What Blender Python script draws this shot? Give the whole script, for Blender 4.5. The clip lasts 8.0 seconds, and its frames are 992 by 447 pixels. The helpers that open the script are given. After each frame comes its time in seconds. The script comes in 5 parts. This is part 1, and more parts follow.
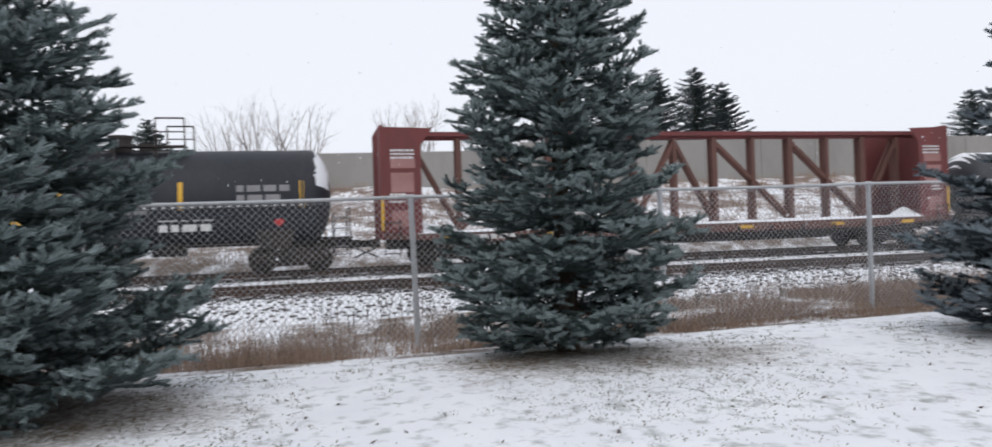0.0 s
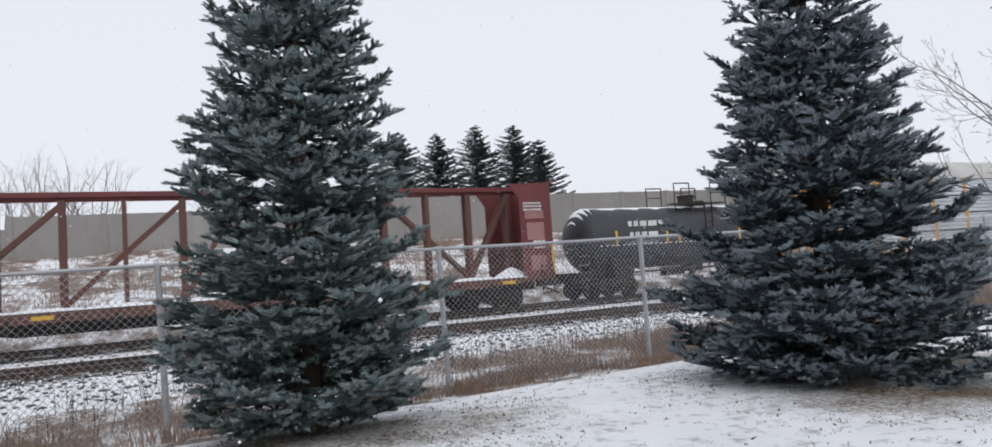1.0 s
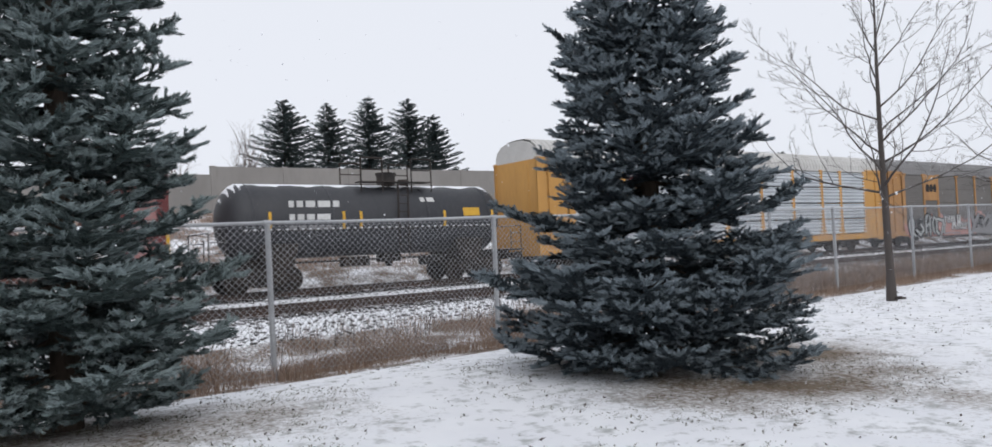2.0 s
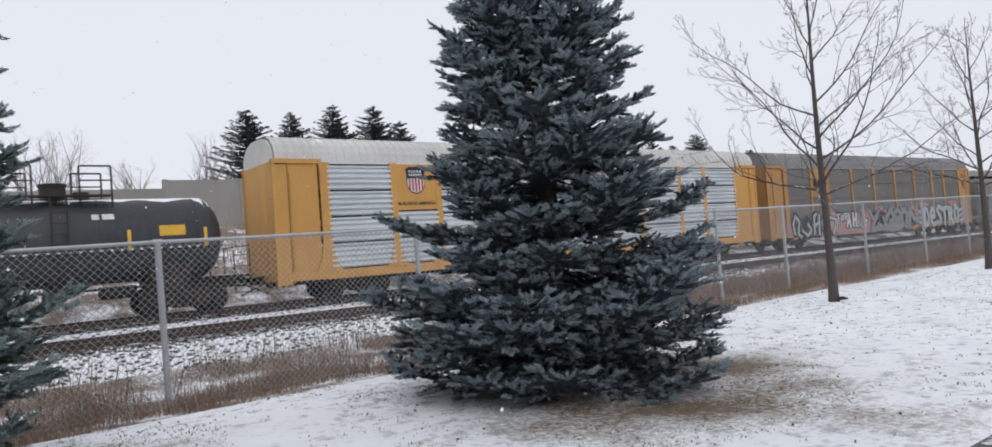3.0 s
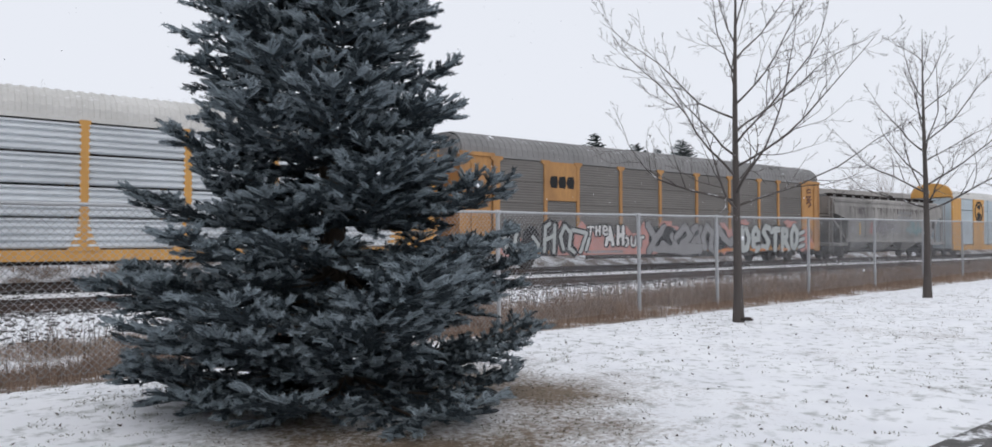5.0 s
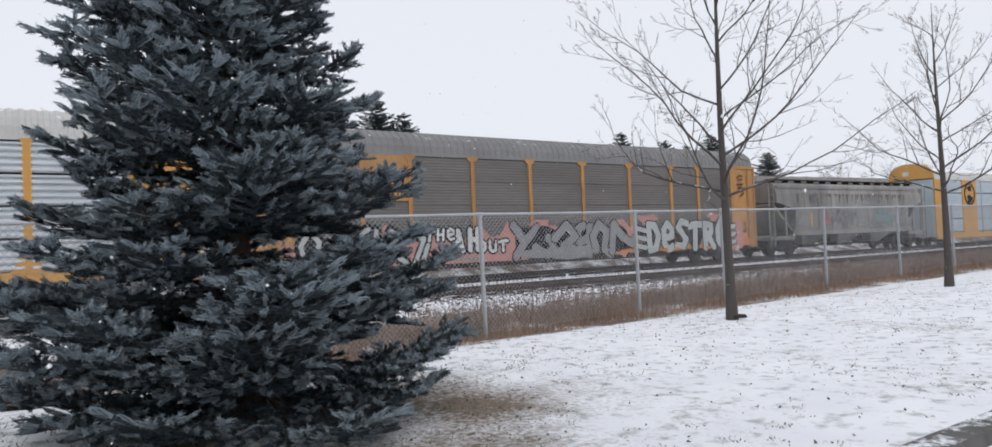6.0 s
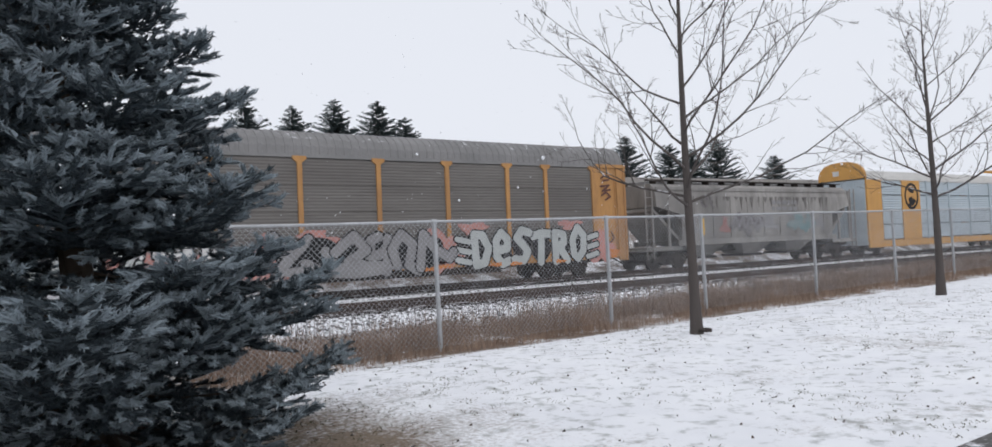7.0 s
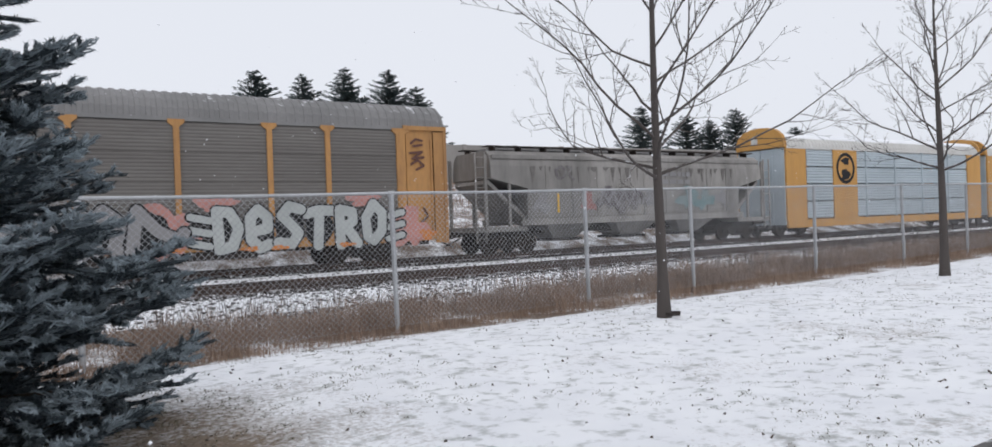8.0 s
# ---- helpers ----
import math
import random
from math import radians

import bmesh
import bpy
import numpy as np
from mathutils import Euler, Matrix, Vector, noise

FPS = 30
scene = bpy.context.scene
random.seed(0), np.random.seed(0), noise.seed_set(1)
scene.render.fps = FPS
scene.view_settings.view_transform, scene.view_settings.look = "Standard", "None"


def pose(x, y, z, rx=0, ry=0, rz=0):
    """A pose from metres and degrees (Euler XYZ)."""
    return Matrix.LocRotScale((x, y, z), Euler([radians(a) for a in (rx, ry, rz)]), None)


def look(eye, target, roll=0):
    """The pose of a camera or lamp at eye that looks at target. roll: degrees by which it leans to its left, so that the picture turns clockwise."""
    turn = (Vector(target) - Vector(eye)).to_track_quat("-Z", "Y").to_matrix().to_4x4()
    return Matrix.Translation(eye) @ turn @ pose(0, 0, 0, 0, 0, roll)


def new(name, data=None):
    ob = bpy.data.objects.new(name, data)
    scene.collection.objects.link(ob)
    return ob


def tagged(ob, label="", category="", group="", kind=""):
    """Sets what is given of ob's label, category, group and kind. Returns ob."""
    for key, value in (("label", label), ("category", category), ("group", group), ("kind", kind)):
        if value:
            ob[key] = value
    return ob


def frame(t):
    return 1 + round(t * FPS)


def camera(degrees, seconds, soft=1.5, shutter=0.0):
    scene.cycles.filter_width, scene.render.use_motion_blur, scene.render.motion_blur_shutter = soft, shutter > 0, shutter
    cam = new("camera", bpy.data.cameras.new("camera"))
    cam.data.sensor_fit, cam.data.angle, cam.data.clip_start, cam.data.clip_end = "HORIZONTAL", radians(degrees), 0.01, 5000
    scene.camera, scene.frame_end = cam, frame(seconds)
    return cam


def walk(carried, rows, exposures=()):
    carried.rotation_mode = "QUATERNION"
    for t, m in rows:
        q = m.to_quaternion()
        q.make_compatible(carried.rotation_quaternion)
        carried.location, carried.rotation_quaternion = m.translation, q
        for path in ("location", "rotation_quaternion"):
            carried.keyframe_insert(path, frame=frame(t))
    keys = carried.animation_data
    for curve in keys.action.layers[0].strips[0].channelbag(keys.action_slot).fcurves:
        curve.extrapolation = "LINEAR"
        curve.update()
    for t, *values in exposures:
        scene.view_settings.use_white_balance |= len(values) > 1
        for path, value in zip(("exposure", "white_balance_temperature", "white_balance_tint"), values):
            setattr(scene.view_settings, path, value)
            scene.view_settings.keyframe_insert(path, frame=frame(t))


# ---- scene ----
cam = camera(68.2, 8.0, soft=1.6, shutter=0.1)
LEVEL = pose(0, 0, 0, 0, 1.03, 0)
PATH = [
    (0, (-0.001, -0.077, 1.449), (0.473, 1.866, 1.46), -1.4),
    (0.5, (0.545, 0.166, 1.524), (1.46, 1.943, 1.578), -1.8),
    (1, (1.052, 0.019, 1.527), (1.954, 1.798, 1.668), -3.5),
    (1.5, (1.601, 0.078, 1.494), (2.552, 1.834, 1.613), -3.9),
    (1.7, (1.849, 0.155, 1.518), (2.95, 1.822, 1.613), -1.8),
    (2.8, (3.186, 0.098, 1.57), (4.358, 1.718, 1.599), -2.4),
    (3, (3.445, 0.113, 1.597), (4.635, 1.718, 1.671), -3.7),
    (3.5, (4.105, -0.071, 1.596), (5.344, 1.498, 1.653), -1.3),
    (4, (4.698, 0.002, 1.569), (5.911, 1.585, 1.724), -0.1),
    (5.3, (6.32, -0.106, 1.573), (7.545, 1.475, 1.587), 0.5),
    (5.5, (6.606, -0.181, 1.559), (7.895, 1.348, 1.575), 0.4),
    (6, (7.097, -0.239, 1.52), (8.234, 1.405, 1.586), -1.8),
    (6.5, (7.91, -0.178, 1.588), (9.182, 1.366, 1.619), -0.1),
    (7, (8.432, -0.151, 1.575), (9.548, 1.507, 1.654), -2.0),
    (7.5, (9.104, 0.043, 1.601), (10.218, 1.704, 1.589), -2.2),
    (8, (9.834, 0.051, 1.61), (10.905, 1.74, 1.611), -1.5),
]
walk(cam, [(t, LEVEL @ look(eye, target, roll)) for t, eye, target, roll in PATH],
     exposures=[(0, 0.2), (0.5, 0.1), (1.5, 0.1), (3, 0.06), (3.5, 0.02), (5.5, 0.1), (7, 0.07), (8, 0.05)])

# ---- world and light: an even overcast sky with light snowfall ----
world = bpy.data.worlds.new("overcast_sky")
scene.world = world
world.use_nodes = True
wn, wl = world.node_tree.nodes, world.node_tree.links
sky = wn.new("ShaderNodeTexSky")
sky.sky_type = "NISHITA"
sky.sun_disc = False
sky.sun_elevation, sky.sun_rotation = radians(38), radians(200)
sky.dust_density = 4.0
dull = wn.new("ShaderNodeHueSaturation")
dull.inputs["Saturation"].default_value = 0.25
dull.inputs["Value"].default_value = 0.10
cloud = wn.new("ShaderNodeMix")
cloud.data_type = "RGBA"
cloud.inputs["Factor"].default_value = 0.9
cloud.inputs["B"].default_value = (0.80, 0.83, 0.905, 1)
wl.new(sky.outputs[0], dull.inputs["Color"])
wl.new(dull.outputs[0], cloud.inputs["A"])
wl.new(cloud.outputs["Result"], wn["Background"].inputs["Color"])
wn["Background"].inputs["Strength"].default_value = 1.0

sun_data = bpy.data.lights.new("sun", "SUN")
sun_data.energy, sun_data.angle, sun_data.color = 0.5, radians(40), (1.0, 0.97, 0.93)
sun = new("sun", sun_data)
sun.matrix_world = look((0, 0, 0), (0.35, 0.95, -1.1))


# ---- materials ----
def lin(r, g, b):
    f = lambda c: c / 12.92 if c <= 0.04045 else ((c + 0.055) / 1.055) ** 2.4
    return (f(r / 255), f(g / 255), f(b / 255), 1)


def ramp(nodes, links, fac, lo, hi, a, b):
    n = nodes.new("ShaderNodeMapRange")
    n.inputs["From Min"].default_value, n.inputs["From Max"].default_value = lo, hi
    n.inputs["To Min"].default_value, n.inputs["To Max"].default_value = a, b
    links.new(fac, n.inputs["Value"])
    return n.outputs["Result"]


def mixc(nodes, links, fac, a, b, mode="MIX"):
    n = nodes.new("ShaderNodeMix")
    n.data_type = "RGBA"
    n.blend_type = mode
    for key, v in (("Factor", fac), ("A", a), ("B", b)):
        sock = n.inputs[key]
        if isinstance(v, bpy.types.NodeSocket):
            links.new(v, sock)
        else:
            sock.default_value = v
    return n.outputs["Result"]


def noise_of(nodes, links, vec, scale, detail=4.0, rough=0.55):
    n = nodes.new("ShaderNodeTexNoise")
    n.inputs["Scale"].default_value, n.inputs["Detail"].default_value, n.inputs["Roughness"].default_value = scale, detail, rough
    links.new(vec, n.inputs["Vector"])
    return n.outputs["Fac"]


def material(name, base, rough=0.7, metal=0.0, stain=None, stain_amount=0.5, grain=8.0, broad=0.7, bump=0.15, bump_scale=40.0,
             stretch=(1, 1, 1), snow=0.0, vary=0.0, island=0.0, spec=0.35, snow_scale=2.2):
    """A surface of one base colour with stains at two scales, fine relief, and snow lying on faces that look up."""
    m = bpy.data.materials.new(name)
    m.use_nodes = True
    n, l = m.node_tree.nodes, m.node_tree.links
    b = n["Principled BSDF"]
    co = n.new("ShaderNodeTexCoord").outputs["Object"]
    mp = n.new("ShaderNodeMapping")
    mp.inputs["Scale"].default_value = stretch
    l.new(co, mp.inputs["Vector"])
    vec = mp.outputs["Vector"]
    stain = stain or tuple(c * 0.55 for c in base[:3]) + (1,)
    big = ramp(n, l, noise_of(n, l, vec, broad), 0.38, 0.68, 0, stain_amount)
    fine = ramp(n, l, noise_of(n, l, vec, grain, 6, 0.65), 0.45, 0.75, 0, stain_amount * 0.7)
    col = mixc(n, l, big, base, stain)
    col = mixc(n, l, fine, col, stain)
    if vary:
        info = n.new("ShaderNodeObjectInfo").outputs["Random"]
        col = mixc(n, l, ramp(n, l, info, 0, 1, 0, vary), col, tuple(c * 0.6 for c in base[:3]) + (1,))
    if island:
        geo = n.new("ShaderNodeNewGeometry").outputs["Random Per Island"]
        col = mixc(n, l, ramp(n, l, geo, 0, 1, 0, island), col, stain)
    if snow:
        nz = n.new("ShaderNodeSeparateXYZ")
        l.new(n.new("ShaderNodeNewGeometry").outputs["Normal"], nz.inputs[0])
        lies = ramp(n, l, nz.outputs["Z"], 0.45, 0.8, 0, 1)
        patch = ramp(n, l, noise_of(n, l, co, snow_scale, 5, 0.7), 0.62 - 0.35 * snow, 0.74 - 0.35 * snow, 0, 1)
        mul = n.new("ShaderNodeMath")
        mul.operation = "MULTIPLY"
        l.new(lies, mul.inputs[0]), l.new(patch, mul.inputs[1])
        col = mixc(n, l, mul.outputs[0], col, (0.84, 0.85, 0.88, 1))
    l.new(col, b.inputs["Base Color"])
    b.inputs["Roughness"].default_value, b.inputs["Metallic"].default_value = rough, metal
    b.inputs["Specular IOR Level"].default_value = spec
    if bump:
        bp = n.new("ShaderNodeBump")
        bp.inputs["Strength"].default_value, bp.inputs["Distance"].default_value = bump, 0.02
        l.new(noise_of(n, l, vec, bump_scale, 4), bp.inputs["Height"])
        l.new(bp.outputs[0], b.inputs["Normal"])
    return m


SNOW = (0.88, 0.89, 0.915, 1)


def snow_ground(name, under, under2, cover, scale, soft=0.08, spots=(), fine=18.0, bump=0.5):
    """Thin snow over ground: under shows through where the snow is thin, and in spots (x, y, radius)."""
    m = bpy.data.materials.new(name)
    m.use_nodes = True
    n, l = m.node_tree.nodes, m.node_tree.links
    b = n["Principled BSDF"]
    co = n.new("ShaderNodeTexCoord").outputs["Object"]
    big = noise_of(n, l, co, scale, 3)
    small = noise_of(n, l, co, fine, 6, 0.7)
    add = n.new("ShaderNodeMath")
    add.operation = "MULTIPLY_ADD"
    add.inputs[1].default_value = 0.9
    l.new(small, add.inputs[0]), l.new(big, add.inputs[2])
    thin = add.outputs[0]
    for x, y, r in spots:
        d = n.new("ShaderNodeVectorMath")
        d.operation = "DISTANCE"
        flat = n.new("ShaderNodeVectorMath")
        flat.operation = "MULTIPLY"
        flat.inputs[1].default_value = (1, 1, 0)
        l.new(co, flat.inputs[0])
        l.new(flat.outputs[0], d.inputs[0])
        d.inputs[1].default_value = (x, y, 0)
        near = ramp(n, l, d.outputs["Value"], r * 0.40, r * 1.12, -0.40, 0)
        s = n.new("ShaderNodeMath")
        l.new(thin, s.inputs[0]), l.new(near, s.inputs[1])
        thin = s.outputs[0]
    fac = ramp(n, l, thin, 0.95 * (1 - cover) + 0.28 - soft, 0.95 * (1 - cover) + 0.28 + soft, 0, 1)
    soil = mixc(n, l, ramp(n, l, noise_of(n, l, co, 30, 5, 0.7), 0.35, 0.65, 0, 1), under, under2)
    white = mixc(n, l, ramp(n, l, noise_of(n, l, co, 1.3, 3), 0.35, 0.7, 0, 1), SNOW, (0.81, 0.82, 0.855, 1))
    white = mixc(n, l, ramp(n, l, noise_of(n, l, co, 5.0, 4, 0.6), 0.53, 0.69, 0, 1), white, (0.46, 0.475, 0.475, 1))
    l.new(mixc(n, l, fac, soil, white), b.inputs["Base Color"])
    b.inputs["Roughness"].default_value = 0.75
    b.inputs["Specular IOR Level"].default_value = 0.25
    bp = n.new("ShaderNodeBump")
    bp.inputs["Strength"].default_value, bp.inputs["Distance"].default_value = bump, 0.03
    l.new(small, bp.inputs["Height"])
    l.new(bp.outputs[0], b.inputs["Normal"])
    return m


M = {}
TREES = {"spruce_a": (2.8, 8.0), "spruce_b": (9.05, 6.55), "spruce_c": (-2.8, 6.9)}
M["lawn"] = snow_ground("lawn_snow", (0.23, 0.175, 0.125, 1), (0.13, 0.10, 0.075, 1), 0.62, 0.5, soft=0.17,
                        spots=[(2.9, 7.6, 1.9), (9.6, 5.5, 3.0), (-2.8, 6.6, 2.4)])
M["lot"] = snow_ground("lot_snow", (0.05, 0.05, 0.052, 1), (0.09, 0.09, 0.09, 1), 0.66, 0.4)
M["weeds"] = snow_ground("weedy_soil", (0.22, 0.16, 0.12, 1), (0.12, 0.092, 0.072, 1), 0.27, 0.9)
M["ballast"] = snow_ground("snowy_ballast", (0.085, 0.08, 0.08, 1), (0.16, 0.15, 0.145, 1), 0.62, 1.2, fine=26)
M["bare_ballast"] = snow_ground("dark_ballast", (0.05, 0.047, 0.047, 1), (0.10, 0.09, 0.085, 1), 0.14, 0.7, fine=26)
M["bank"] = snow_ground("snowy_bank", (0.24, 0.18, 0.15, 1), (0.15, 0.11, 0.09, 1), 0.29, 0.35, fine=1.6)
M["snow"] = material("fallen_snow", SNOW, 0.75, stain=(0.72, 0.74, 0.79, 1), stain_amount=0.4, bump=0.4, bump_scale=14, spec=0.2)
M["concrete"] = material("wall_concrete", (0.34, 0.325, 0.31, 1), 0.9, stain=(0.22, 0.21, 0.2, 1), broad=0.25, grain=2.0, stretch=(1, 1, 0.4), vary=0.3)
M["kerb"] = material("kerb_concrete", (0.13, 0.125, 0.12, 1), 0.9, stain=(0.06, 0.06, 0.06, 1), stain_amount=0.8, broad=2, snow=0.3, snow_scale=5.0)
M["galv"] = material("galvanised_steel", (0.50, 0.51, 0.53, 1), 0.5, 0.35, stain=(0.33, 0.34, 0.35, 1), grain=20, broad=3)
M["wire"] = material("chain_link_wire", (0.42, 0.43, 0.45, 1), 0.5, 0.4, bump=0)
M["rail"] = material("rail_steel", (0.07, 0.055, 0.05, 1), 0.6, 0.3, stain=(0.12, 0.07, 0.05, 1), snow=0.35)
M["tie"] = material("tie_timber", (0.06, 0.05, 0.045, 1), 0.9, snow=0.45, vary=0.5)
M["stone"] = material("ballast_stone", (0.15, 0.14, 0.135, 1), 0.9, snow=0.8, island=0.8)
# inner needles darkened for crown shade; young shoots paled beyond their own tone for skylight
M["needles"] = material("spruce_shaded_needles", (0.027, 0.038, 0.045, 1), 0.6, stain=(0.075, 0.096, 0.112, 1), stain_amount=0.3, island=0.4, bump=0, spec=0.3)
M["needle_tips"] = material("spruce_young_lit_needles", (0.16, 0.20, 0.225, 1), 0.6, stain=(0.27, 0.31, 0.34, 1), stain_amount=0.35, island=0.5, bump=0, spec=0.3)
M["green_needles"] = material("green_spruce_shaded_needles", (0.042, 0.062, 0.061, 1), 0.6, stain=(0.10, 0.13, 0.127, 1), stain_amount=0.3, island=0.5, bump=0, spec=0.3)
M["green_tips"] = material("green_spruce_young_lit_needles", (0.165, 0.21, 0.21, 1), 0.6, stain=(0.27, 0.32, 0.325, 1), stain_amount=0.35, island=0.5, bump=0, spec=0.3)
M["needles_far"] = material("far_spruce_needles", (0.055, 0.075, 0.075, 1), 0.8, stain=(0.09, 0.11, 0.115, 1), island=0.6, bump=0, spec=0.1)
M["bark"] = material("spruce_bark", (0.07, 0.052, 0.04, 1), 0.95, bump=0.6, bump_scale=25, stretch=(1, 1, 0.3))
M["ash_bark"] = material("grey_bark", (0.085, 0.073, 0.068, 1), 0.9, stain=(0.045, 0.04, 0.037, 1), bump=0.6, bump_scale=30, stretch=(1, 1, 0.25), snow=0.3, snow_scale=5.0)
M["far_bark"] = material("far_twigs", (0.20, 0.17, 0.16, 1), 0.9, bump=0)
M["grass"] = material("dry_grass", (0.42, 0.31, 0.24, 1), 0.85, stain=(0.23, 0.165, 0.13, 1), island=0.9, bump=0, spec=0.15)
M["turf"] = material("turf_blades", (0.20, 0.18, 0.13, 1), 0.85, stain=(0.10, 0.10, 0.07, 1), island=1.0, bump=0, spec=0.15)
M["tank"] = material("tank_black_paint", (0.019, 0.021, 0.028, 1), 0.55, stain=(0.042, 0.043, 0.05, 1), stain_amount=0.5, broad=0.5, stretch=(1, 1, 0.35))
M["tank_grey"] = material("tank_faded_black_paint", (0.035, 0.037, 0.043, 1), 0.5, stain=(0.07, 0.07, 0.075, 1), stain_amount=0.5, broad=0.5, stretch=(1, 1, 0.35))
M["iron"] = material("dark_iron", (0.025, 0.023, 0.023, 1), 0.75, 0.1, stain=(0.07, 0.05, 0.04, 1))
M["snowy_iron"] = material("dark_iron_with_snow", (0.03, 0.027, 0.026, 1), 0.75, 0.1, stain=(0.07, 0.05, 0.04, 1), snow=0.6)
M["red"] = material("oxide_red_paint", (0.165, 0.045, 0.045, 1), 0.7, stain=(0.09, 0.035, 0.033, 1), grain=6, stretch=(1, 1, 0.4), snow=0.4)
M["faded_red"] = material("faded_red_paint", (0.36, 0.20, 0.19, 1), 0.8, stain=(0.2, 0.09, 0.08, 1), stain_amount=0.6, grain=14)
M["stalk"] = material("dead_stalks", (0.12, 0.09, 0.075, 1), 0.9, stain=(0.06, 0.05, 0.045, 1), island=0.8, bump=0)
M["brown"] = material("rusty_brown_steel", (0.13, 0.062, 0.05, 1), 0.8, stain=(0.075, 0.045, 0.04, 1), stretch=(1, 1, 0.4))
M["yellow"] = material("rail_yellow_paint", (0.57, 0.305, 0.085, 1), 0.6, stain=(0.33, 0.17, 0.06, 1), stain_amount=0.35, broad=0.9, stretch=(1, 1, 0.3))
M["old_yellow"] = material("weathered_yellow_paint", (0.48, 0.255, 0.095, 1), 0.7, stain=(0.24, 0.13, 0.065, 1), stain_amount=0.6, broad=1.0, stretch=(1, 1, 0.3))
M["panel"] = material("galvanised_screen", (0.64, 0.67, 0.70, 1), 0.5, 0.2, stain=(0.36, 0.38, 0.40, 1), stain_amount=0.4, stretch=(0.5, 1, 1.5))
M["grimy"] = material("grimy_screen", (0.17, 0.16, 0.15, 1), 0.75, stain=(0.11, 0.10, 0.095, 1), stain_amount=0.6, broad=0.4, grain=5, stretch=(0.4, 1, 2.5))
M["blue_panel"] = material("pale_blue_screen", (0.46, 0.52, 0.56, 1), 0.55, 0.1, stain=(0.32, 0.37, 0.4, 1), stretch=(0.5, 1, 1.5))
M["roof_white"] = material("pale_roof_sheet", (0.60, 0.59, 0.57, 1), 0.7, stain=(0.40, 0.39, 0.37, 1), broad=0.6, snow=0.15)
M["roof_grey"] = material("grey_roof_sheet", (0.24, 0.235, 0.235, 1), 0.7, stain=(0.15, 0.15, 0.15, 1), broad=0.6, snow=0.12)
M["hopper"] = material("grey_hopper_paint", (0.33, 0.315, 0.30, 1), 0.8, stain=(0.13, 0.125, 0.12, 1), stain_amount=0.75, broad=0.45, grain=3, stretch=(1.3, 1, 0.35))
M["white"] = material("white_stencil", (0.68, 0.68, 0.67, 1), 0.8, stain=(0.35, 0.34, 0.33, 1), stain_amount=0.5, grain=12)
M["navy"] = material("navy_paint", (0.02, 0.025, 0.07, 1), 0.6)
M["crimson"] = material("crimson_paint", (0.42, 0.035, 0.04, 1), 0.6)
M["ink"] = material("black_paint", (0.018, 0.018, 0.02, 1), 0.8)
M["pink"] = material("pink_spray", (0.52, 0.25, 0.22, 1), 0.85, stain=(0.36, 0.20, 0.18, 1), stain_amount=0.7, broad=1.5)
M["orange"] = material("orange_spray", (0.62, 0.24, 0.08, 1), 0.85)
M["chalk"] = material("pale_spray", (0.45, 0.475, 0.465, 1), 0.85, stain=(0.32, 0.34, 0.335, 1), broad=1.5)
M["teal"] = material("teal_spray", (0.13, 0.23, 0.24, 1), 0.85, stain=(0.26, 0.28, 0.28, 1), stain_amount=0.7, broad=1.2)
M["mid"] = material("grey_spray", (0.27, 0.265, 0.27, 1), 0.85, stain=(0.18, 0.175, 0.18, 1), broad=1.5)
M["faded"] = material("faded_dark_spray", (0.12, 0.105, 0.115, 1), 0.9, stain=(0.24, 0.235, 0.23, 1), stain_amount=0.8, broad=2.0)
M["grime"] = material("running_grime", (0.13, 0.12, 0.115, 1), 0.9, stain=(0.22, 0.21, 0.20, 1), stain_amount=0.7, broad=2.5)
M["sign_red"] = material("placard_red", (0.5, 0.05, 0.05, 1), 0.6)
M["stripe"] = material("reflective_stripe", (0.72, 0.42, 0.05, 1), 0.5)


